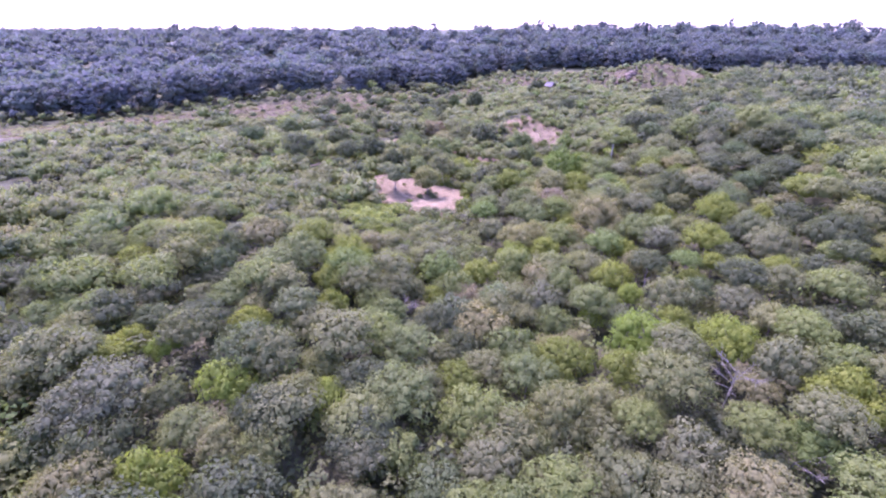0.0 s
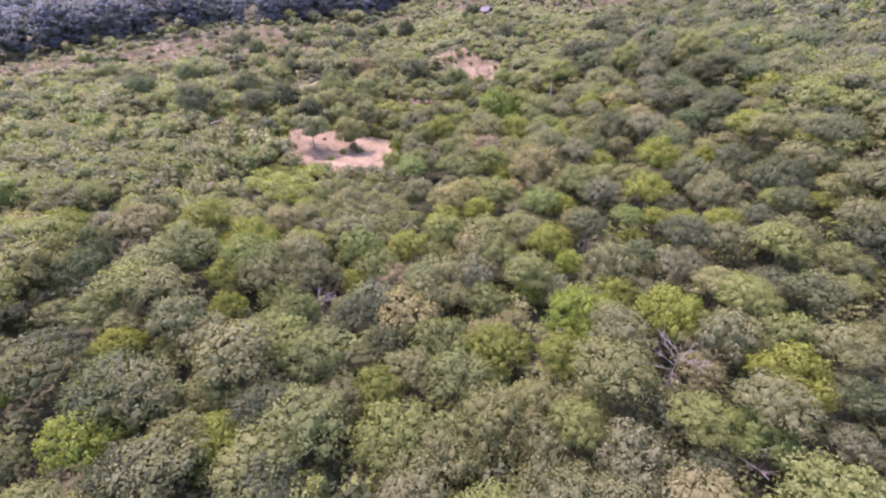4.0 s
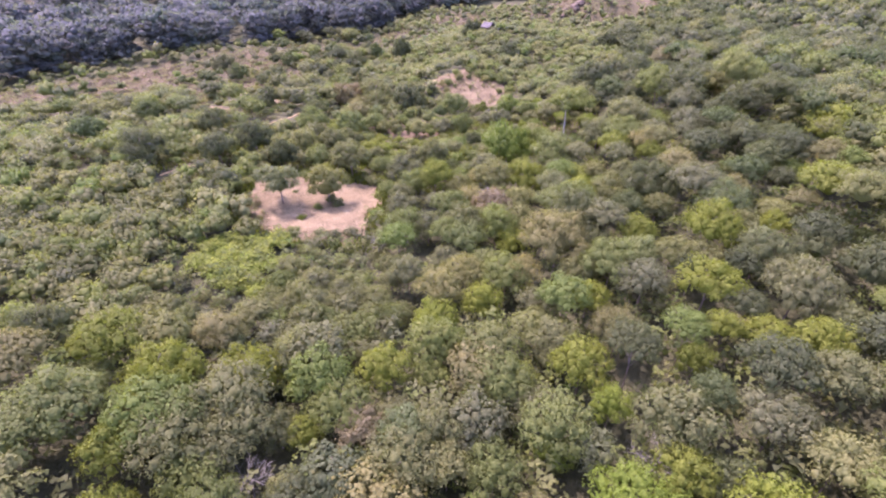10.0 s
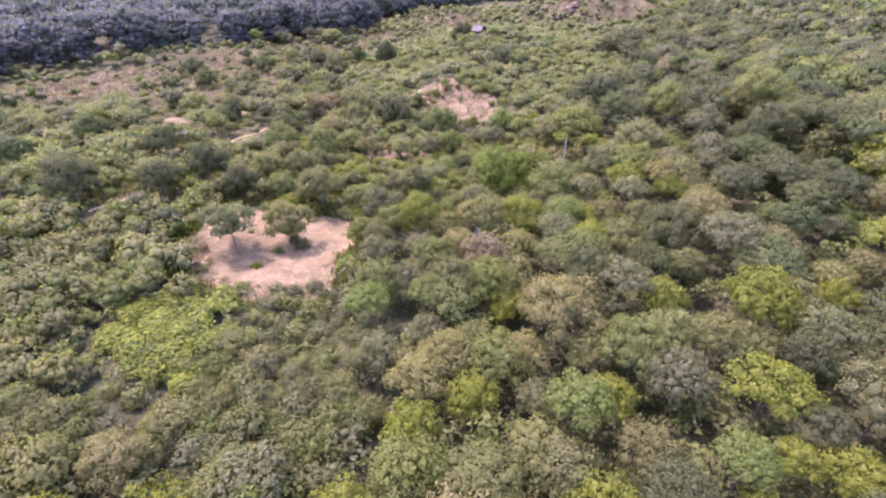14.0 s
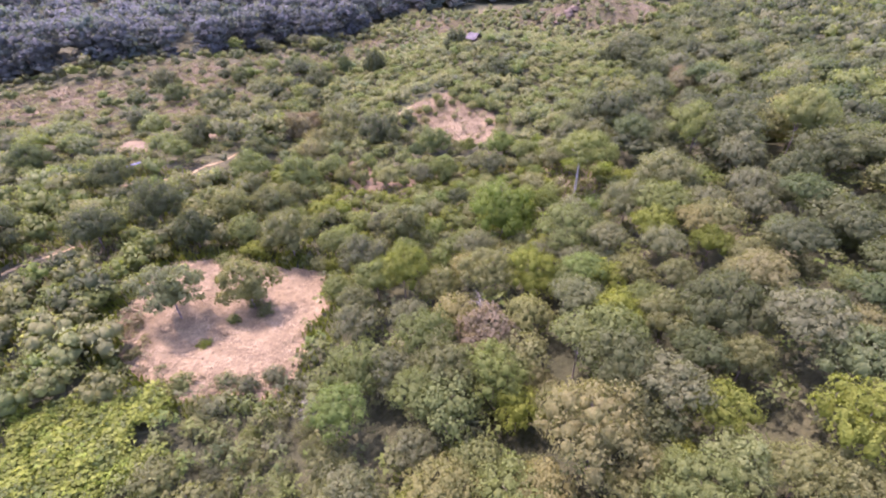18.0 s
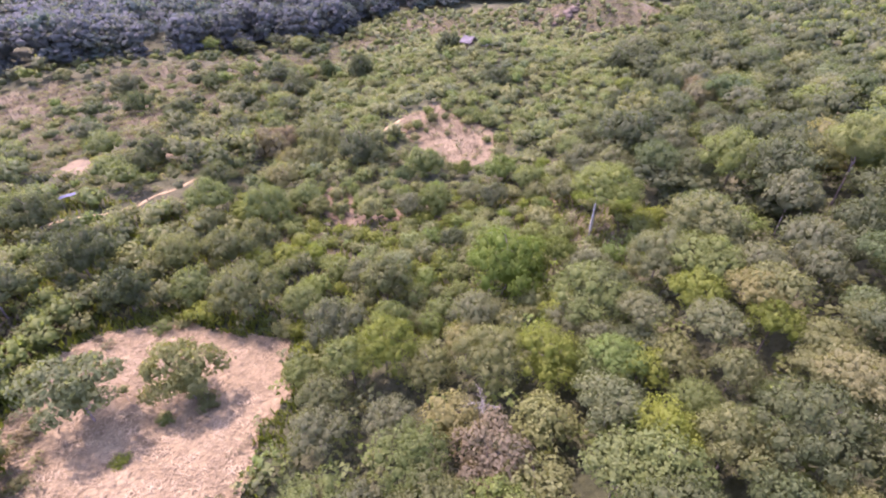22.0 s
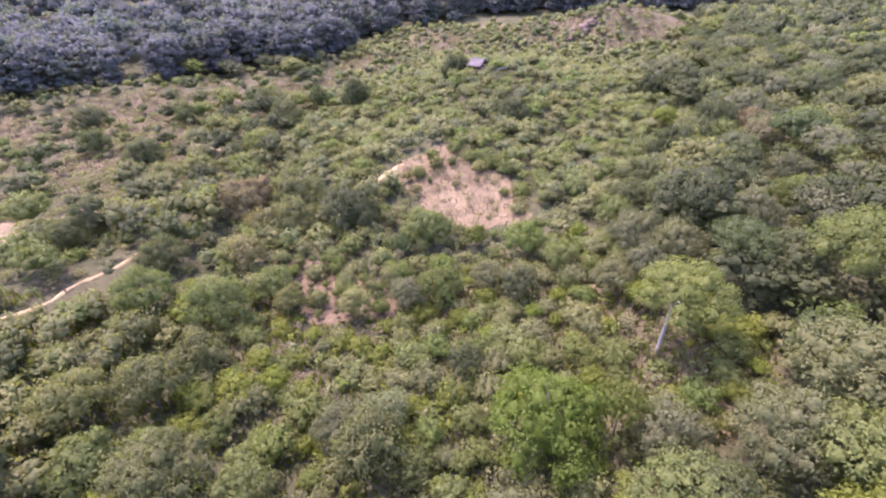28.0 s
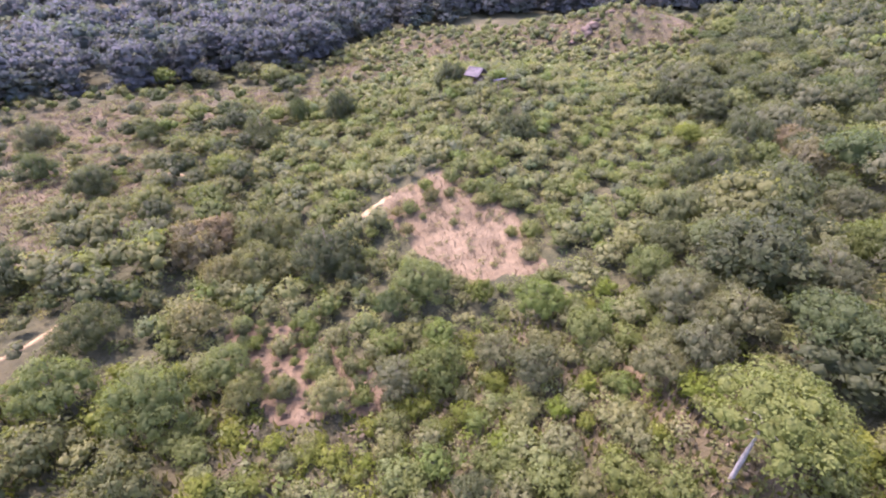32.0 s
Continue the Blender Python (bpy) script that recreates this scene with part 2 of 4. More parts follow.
def dryness(x, y):
    e = forest_edge(x)
    band = smooth(-75, -45, y - e) * (1 - smooth(-14, -6, y - e)) * np.where(x < -20, 0.8, 0.6)
    hill = 0.95 * bump_at(x, y, 118, 270, 30, 18)
    left = np.maximum(smooth(140, 170, y) * (1 - smooth(-30, -8, x)) * 0.7, smooth(90, 130, y) * (1 - smooth(-85, -60, x)) * 0.55)
    valley = 0.55 * bump_at(x, y, 44, 112, 9, 12) + 0.5 * bump_at(x, y, 20, 122, 22, 9)
    near = 0.8 * bump_at(x, y, -22, 104, 7, 7) + 0.15 * bump_at(x, y, -20, 130, 12, 9) + 0.5 * bump_at(x, y, 60, 240, 40, 25) + 0.95 * bump_at(x, y, -66, 103, 11, 9) + 0.9 * bump_at(x, y, -85, 204, 30, 20) + 0.6 * bump_at(x, y, -125, 150, 26, 26) + 0.6 * bump_at(x, y, -46, 112, 7, 6)
    d = np.maximum.reduce([band, hill, left, valley, near]) * (1 - smooth(-20, -9, y - e)) * np.where(x > right_edge(y) + 3, 0.15, 1.0)
    return np.clip(d * (1.0 + 0.28 * wobble(x * 0.22, y * 0.22)) + 0.12 * wobble(x * 0.5, y * 0.5) * (d > 0.1), 0, 1)


def axis(lo, hi, step, far, grow=1.35):
    mid = list(np.arange(lo, hi + 0.01, step))
    out, s = [], step
    while not out or out[-1] < far:
        s *= grow
        out.append((out[-1] if out else 0) + s)
    return np.array([lo - v for v in reversed(out)] + mid + [hi + v for v in out])


def mesh_from(name, v, f, mats=(), index=None, shade=False, facing=None):
    """A mesh from arrays of corners and of faces with equally many corners each; facing: soft normals for foliage."""
    me = bpy.data.meshes.new(name)
    f = np.asarray(f)
    k = f.shape[1]
    me.vertices.add(len(v))
    me.vertices.foreach_set("co", np.asarray(v, dtype=np.float32).ravel())
    me.loops.add(f.size)
    me.loops.foreach_set("vertex_index", f.astype(np.int32).ravel())
    me.polygons.add(len(f))
    me.polygons.foreach_set("loop_start", np.arange(0, f.size, k, dtype=np.int32))
    for m in mats:
        me.materials.append(m)
    if index is not None:
        me.polygons.foreach_set("material_index", np.asarray(index, dtype=np.int32))
    me.polygons.foreach_set("use_smooth", np.full(len(f), shade))
    me.update(calc_edges=True)
    if facing is not None:
        soft = me.attributes.new("custom_normal", "FLOAT_VECTOR", "POINT")
        soft.data.foreach_set("vector", np.asarray(facing, dtype=np.float32).ravel())
    return me


def grid_faces(nx, ny):
    i = np.arange(ny - 1)[:, None] * nx + np.arange(nx - 1)[None, :]
    i = i.ravel()
    return np.stack([i, i + 1, i + nx + 1, i + nx], 1)


gx, gy = axis(-150, 200, 2.5, 4300), axis(0, 330, 2.5, 4300)
X, Y = np.meshgrid(gx, gy)
gm = mesh_from("ground", np.stack([X, Y, ground_z(X, Y)], -1).reshape(-1, 3), grid_faces(len(gx), len(gy)), [GROUND], shade=True)
at = gm.attributes.new("dryness", "FLOAT", "POINT")
at.data.foreach_set("value", dryness(X, Y).ravel().astype(np.float32))
tagged(new("ground", gm), "uneven ground with low scrub and dry grass", "ground", kind="structure")


def patch(name, corners, material, label, step=0.45, lift=0.05):
    """A sheet of bare ground with an irregular rim, lying on the terrain."""
    c = np.array(corners)
    x = np.arange(c[:, 0].min() - 2, c[:, 0].max() + 2, step)
    y = np.arange(c[:, 1].min() - 2, c[:, 1].max() + 2, step)
    px, py = np.meshgrid(x, y)
    dep = inside(px, py, corners)
    z = ground_z(px, py) + np.clip(dep, -0.6, 0.3) * 0.3 + lift + 0.05 * np.sin(px * 2.1) * np.sin(py * 2.7) + 0.04 * np.sin(px * 5.1 + py * 4.3)
    f = grid_faces(len(x), len(y))
    keep = (dep.ravel()[f] > -0.5).all(1)
    me = mesh_from(name, np.stack([px, py, z], -1).reshape(-1, 3), f[keep], [material], shade=True)
    return tagged(new(name, me), label, "ground", kind="structure")


patch("cleared_plot", PLOT, STRAW, "cleared plot covered with dry pinkish straw")
patch("harvested_field", FIELD, EARTH, "bare harvested field with dry stubble on the slope")
patch("planted_plot", ROWS_PLOT, SOIL, "reddish bare plot planted with young shrubs")
patch("bare_yard", YARD, EARTH, "patch of bare pinkish earth among trees")
patch("bare_yard", YARD_TWO, EARTH, "smaller patch of bare pinkish earth beside dark trees")


TRODDEN = []


def track(name, points, width, label):
    """A trodden path that follows the terrain."""
    pts, v, f = [Vector((*p, 0)) for p in points], [], []
    line = []
    for a, b in zip(pts, pts[1:]):
        k = max(2, int((b - a).length / 0.7))
        line += [a.lerp(b, i / k) for i in range(k)]
    line.append(pts[-1])
    TRODDEN.extend((p.x, p.y) for p in line[::2])
    for i, p in enumerate(line):
        d = (line[min(i + 1, len(line) - 1)] - line[max(i - 1, 0)]).normalized()
        s = Vector((-d.y, d.x, 0))
        w = width * (0.5 + 0.16 * math.sin(i * 1.3) + 0.1 * math.sin(i * 2.9))
        p = p + s * (0.35 * math.sin(i * 0.45))
        for q, up in ((-1.25, -0.06), (-0.8, 0.12), (0, 0.09), (0.8, 0.12), (1.25, -0.06)):
            r = p + s * (w * q)
            v.append((r.x, r.y, float(ground_z(r.x, r.y)) + up))
    for i in range(len(line) - 1):
        for j in range(4):
            a = i * 5 + j
            f.append((a, a + 1, a + 6, a + 5))
    tagged(new(name, mesh_from(name, v, f, [SAND], shade=True)), label, "path", kind="structure")


track("footpath", [(17.5, 155.5), (21.5, 157), (25.5, 157.3), (29.5, 160.2), (31.5, 160.5)], 0.75, "narrow yellow sandy path beside the harvested field")
track("footpath", [(-28, 123.5), (-23.5, 127), (-19.8, 130.1), (-18.2, 133.3), (-16, 137), (-13.5, 141)], 0.36, "narrow sandy path winding through scrub")
track("footpath", [(-20.8, 184), (-17.5, 183.4), (-14.4, 182)], 0.4, "short bare stretch of path on the dry slope")
track("footpath", [(-30, 99), (-27, 102), (-25.5, 104.5)], 0.28, "short bare stretch of sandy path in grass")


# ---- plants: leaf shells ----
def rng(seed):
    return np.random.default_rng(seed)


def unit(a):
    return a / (np.linalg.norm(a, axis=-1, keepdims=True) + 1e-9)


def leaves_on(r, centre, radius, n, size, up=0.45, low=-0.5):
    """n pointed leaf sprays on an ellipsoid, more on its top; corners (n, 3, 3) and the way each one faces (n, 3)."""
    d = unit(r.normal(size=(n * 2, 3)))
    d = d[d[:, 2] > low + 0.25 * r.random(len(d))][:n]
    n = len(d)
    p = centre + d * radius * (0.58 + 0.45 * r.random((n, 1)) + 0.34 * r.random((n, 1)) ** 4)
    nn = unit(d + np.array([0, 0, up]) + r.normal(scale=0.42, size=(n, 3)))
    t = unit(np.cross(nn, r.normal(size=(n, 3))))
    b = np.cross(nn, t)
    s = size * (0.6 + 0.8 * r.random((n, 1)))
    sag = nn * s * (0.1 + 0.3 * r.random((n, 1)))
    return np.stack([p - t * s - b * s * 0.35 - sag, p + t * s - b * s * 0.35 - sag, p + b * s * 0.85 + sag * 0.5], 1), d


def lump(r, centre, radius, sides=6, rings=4):
    """A rough billow of twigs and leaves, open below."""
    v = []
    for i in range(rings):
        a = 0.06 + math.pi * 0.76 * i / (rings - 1)
        for j in range(sides):
            q = 2 * math.pi * (j + 0.5 * (i % 2)) / sides
            k = 0.75 + 0.4 * r.random() if i else 0.95
            v.append(centre + radius * np.array([math.sin(a) * math.cos(q), math.sin(a) * math.sin(q), math.cos(a)]) * k)
    f = []
    for i in range(rings - 1):
        for j in range(sides):
            k = (j + 1) % sides
            f.append((i * sides + j, (i + 1) * sides + j, (i + 1) * sides + k))
            f.append((i * sides + j, (i + 1) * sides + k, i * sides + k))
    return np.array(v), np.array(f)


def crown(seed, lobes, leaves, size, wide=1.0, tall=0.8, open_=0.0, lobe=0.5, up=0.22, body=(6, 4), fill=0.66, plain=0.7):
    """A crown about 2 m across and tall high round the origin: many leafy billows with creases between. Returns corners, triangles, normals."""
    r = rng(seed)
    cs, rs = [], []
    for i in range(lobes):
        a = 2 * math.pi * (i * 0.382 + 0.1 * r.random())
        q = math.sqrt((i + 0.4) / lobes) * (1.0 - 0.62 * lobe)
        h = (1 - q * q) * 0.62 * tall + r.normal() * 0.1 * tall
        cs.append(np.array([math.cos(a) * q * wide, math.sin(a) * q * wide, h - 0.1]))
        k = lobe * (0.7 + 0.6 * r.random())
        rs.append(np.array([k, k, k * (0.7 + 0.3 * r.random())]))
    heart = np.array([0, 0, -0.35 * tall])
    tris, facing, bv, bf, bn, base = [], [], [], [], [], 0
    for i in range(lobes):
        lq, d = leaves_on(r, cs[i], rs[i], leaves // lobes, size, up, -0.3)
        mid = lq.mean(1)
        ok = np.ones(len(lq), bool)
        for j in range(lobes):
            if j != i:
                ok &= (((mid - cs[j]) / rs[j]) ** 2).sum(1) > 0.7
        own = unit(np.cross(lq[:, 1] - lq[:, 0], lq[:, 2] - lq[:, 0]))
        tris.append(lq[ok])
        facing.append(unit(0.35 * d + 0.25 * unit(mid - heart) + plain * own)[ok])
    if open_ < 0.5:
        # the twigs within each billow, and one body below that closes the view through the crown
        inner = [(cs[i], rs[i] * (fill, fill, fill * 1.08)) for i in range(lobes)] + [(np.array([0, 0, 0.05 * tall]), np.array([0.55, 0.55, 0.3 * tall]))]
        for c, k in inner:
            v, f = lump(r, c, k, *body)
            bv.append(v)
            bf.append(f + base)
            bn.append(unit(0.7 * unit(v - c) + 0.3 * unit(v - heart)))
            base += len(v)
    lv = np.concatenate(tris).reshape(-1, 3)
    ln = np.repeat(np.concatenate(facing), 3, axis=0)
    lf = np.arange(len(lv)).reshape(-1, 3) + base
    if bv:
        return np.concatenate(bv + [lv]), np.concatenate(bf + [lf]), np.concatenate(bn + [ln])
    return lv, lf, ln


def tube(points, radii, sides=5):
    """A tapered limb through the points."""
    v, f = [], []
    for i, (p, q) in enumerate(zip(points, radii)):
        p = Vector(p)
        d = (Vector(points[min(i + 1, len(points) - 1)]) - Vector(points[max(i - 1, 0)])).normalized()
        s = d.orthogonal().normalized()
        t = d.cross(s)
        for j in range(sides):
            a = 2 * math.pi * j / sides
            v.append(p + (s * math.cos(a) + t * math.sin(a)) * q)
    for i in range(len(points) - 1):
        for j in range(sides):
            k = (j + 1) % sides
            f.append((i * sides + j, i * sides + k, (i + 1) * sides + k, (i + 1) * sides + j))
    return [tuple(p) for p in v], f


def limbs(seed, height, spread, thick, forks=5, twigs=0, start=0.45):
    """A trunk with forking limbs, from the origin up to about height."""
    r = random.Random(seed)
    v, f = [], []

    def add(pts, rad, sides):
        a, b = tube(pts, rad, sides)
        f.extend([tuple(i + len(v) for i in q) for q in b])
        v.extend(a)
    lean = Vector((r.uniform(-0.05, 0.05), r.uniform(-0.05, 0.05), 0)) * height
    top = Vector((0, 0, height * 0.8)) + lean
    knee = Vector((0, 0, height * 0.4)) + lean * 0.2
    add([(0, 0, -0.3), knee, top], [thick, thick * 0.75, thick * 0.25], 6)
    for i in range(forks):
        h = start + (0.75 - start) * i / max(1, forks - 1)
        a = i * 2.4 + r.uniform(-0.4, 0.4)
        s = knee.lerp(top, max(0, (h - 0.4) / 0.4)) if h > 0.4 else knee * (h / 0.4)
        e = s + Vector((math.cos(a) * spread, math.sin(a) * spread, height * r.uniform(0.12, 0.32))) * r.uniform(0.6, 0.95)
        m = s.lerp(e, 0.5) + Vector((0, 0, 0.06 * height))
        add([s, m, e], [thick * 0.5, thick * 0.3, thick * 0.1], 4)
        for k in range(twigs):
            b = a + r.uniform(-1.1, 1.1)
            o = m.lerp(e, r.uniform(0.1, 0.9))
            q = o + Vector((math.cos(b), math.sin(b), r.uniform(0.1, 0.8))) * spread * r.uniform(0.25, 0.5)
            add([o, o.lerp(q, 0.5) + Vector((0, 0, 0.03 * height)), q], [thick * 0.16, thick * 0.1, thick * 0.04], 3)
    return v, f


def ob_mesh(name, me, parent, label=""):
    o = new(name, me)
    o.parent = parent
    if label:
        o["label"] = label
    return o


# crown shapes per habit: corners and quads
SHAPES = {
    "round": [crown(10 + i, 22, 4000, 0.039, tall=0.95, lobe=0.31, body=(4, 3), fill=0.5) for i in range(4)],
    "fine": [crown(30 + i, 28, 4800, 0.0315, tall=0.85, lobe=0.27, body=(4, 3), fill=0.5) for i in range(4)],
    "broad": [crown(50 + i, 16, 2800, 0.05, tall=0.75, lobe=0.37, up=0.3, body=(4, 3), fill=0.5) for i in range(4)],
    "sparse": [crown(70 + i, 18, 4200, 0.044, tall=1.0, lobe=0.3, open_=0.4, body=(4, 3), fill=0.33) for i in range(3)],
    "grand": [crown(210 + i, 36, 8200, 0.0245, tall=0.85, lobe=0.24, body=(4, 3), fill=0.5) for i in range(4)],
    "bush": [crown(90 + i, 9, 1150, 0.063, tall=0.85, lobe=0.42, body=(4, 3), fill=0.52) for i in range(5)],
    "low": [crown(110 + i, 5, 190, 0.095, tall=0.8, lobe=0.5, body=(4, 3), fill=0.58) for i in range(6)],
    "far": [crown(130 + i, 9, 210, 0.1, tall=1.1, lobe=0.38, body=(4, 3), fill=0.5, up=0.5, plain=0.4) for i in range(8)],
    "speck": [crown(170 + i, 3, 56, 0.15, tall=0.8, lobe=0.56, body=(4, 3), fill=0.7, plain=0.3) for i in range(6)],
    "mid": [crown(190 + i, 13, 880, 0.055, tall=0.9, lobe=0.37, body=(4, 3), fill=0.52, plain=0.5) for i in range(5)],
    "tuft": [crown(150 + i, 4, 60, 0.16, tall=0.7, lobe=0.5, open_=1.0, up=0.7) for i in range(5)],
}
MESHES = {}


def crown_mesh(habit, i, tone):
    key = (habit, i, tone)
    if key not in MESHES:
        v, f, facing = SHAPES[habit][i]
        MESHES[key] = mesh_from("crown", v, f, [LEAVES[tone]], shade=True, facing=facing)
    return MESHES[key]


TRUNKS = {}


def trunk_mesh(i, pale=False):
    if (i, pale) not in TRUNKS:
        v, f = limbs(400 + i, 1.0, 0.32, 0.035, 5, 1, 0.74 if pale else 0.45)
        TRUNKS[i, pale] = mesh_from("trunk", v, f, [WHITE_BARK if pale else BARK], shade=True)
    return TRUNKS[i, pale]


WORDS = {
    "olive": "dull olive-green", "lime": "bright yellow-green", "green": "mid-green", "blue": "bluish green", "gold": "yellowish brown-green",
    "grey": "pale grey-green", "dark": "dark green", "pale": "light green", "vivid": "fresh saturated green", "rust": "dry reddish-brown",
}
FORM = {"grand": "wide many-lobed crown", "round": "rounded crown", "fine": "fine-leaved crown", "broad": "broad large-leaved crown", "sparse": "thin open crown", "bush": "dense low crown"}
MODELS = {}


def tree(x, y, radius, height, tone, habit, r, kind="tree", pale=False, depth=0.9):
    """A tree or shrub: trunk with limbs, and a leafy crown of that radius whose top stands at height."""
    if radius > 3.3 and habit != "sparse":
        habit = "grand"
    i, j = r.randrange(len(SHAPES[habit])), r.randrange(5)
    slim = round(max(0.2, min(1.0, (height - radius * depth * 0.9) / height)), 1)
    key = (habit, i, tone, j, kind, pale, slim)
    m = pose(x, y, float(ground_z(x, y)), 0, 0, r.uniform(0, 360)) @ Matrix.Diagonal((radius, radius, height, 1))
    if key not in MODELS:
        e = new(kind)
        tagged(e, "%s %s with a %s" % (WORDS[tone], kind, FORM[habit]), kind, "trees of the hillside" if kind == "tree" else "shrubs of the hillside")
        t = ob_mesh("trunk" if kind == "tree" else "stem", trunk_mesh(j, pale), e, "pale whitish trunk" if pale else "")
        t.scale = (0.9, 0.9, 0.78)
        c = ob_mesh("crown", crown_mesh(habit, i, tone), e)
        # the crown fills the upper part of a tree that is one high
        c.scale = (1, 1, (1 - slim) / 0.9 if slim < 1 else 0.1)
        c.location = (0, 0, slim)
        e.matrix_basis = m
        MODELS[key] = e
        return e
    e = copy_thing(MODELS[key], Matrix())
    e.matrix_basis = m
    return e


# ---- planting ----
TAKEN = []


def free(x, y, gap):
    return all((x - a) ** 2 + (y - b) ** 2 > (gap + c) ** 2 * 0.5 for a, b, c in TAKEN)


SITE_BOXES = [(min(p[0] for p in c) - 3, max(p[0] for p in c) + 3, min(p[1] for p in c) - 3, max(p[1] for p in c) + 3) for c in SITES]


def open_ground(x, y, margin=0.0):
    return any(box[0] < x < box[1] and box[2] < y < box[3] and float(inside(x, y, c)) > -margin for c, box in zip(SITES, SITE_BOXES))


def zone(x, y):
    if open_ground(x, y) or any((x - a) ** 2 + (y - b) ** 2 < 1.2 or (x - a) ** 2 + (y + 1.6 - b) ** 2 < 1.8 for a, b in TRODDEN):
        return "bare"
    if y > float(forest_edge(x)):
        return "far"
    if x > float(right_edge(y)) and y > 92:
        return "right"
    if -27 < x < -3 and 64 < y < 87 and float(inside(x, y, FERNS)) > 0:
        return "ferns"
    if y < 84 and x < 7 + 2 * math.sin(y * 0.3) and y > 58 - 0.25 * x:
        return "slope"
    if (y < 97 and x > 3) or y < 62:
        return "forest"
    if y < 132 and x > -6:
        return "valley"
    if y < 128 - 0.2 * (x + 6):
        return "lea"
    if x < -6 + 0.1 * (y - 130):
        return "left"
    return "knoll"


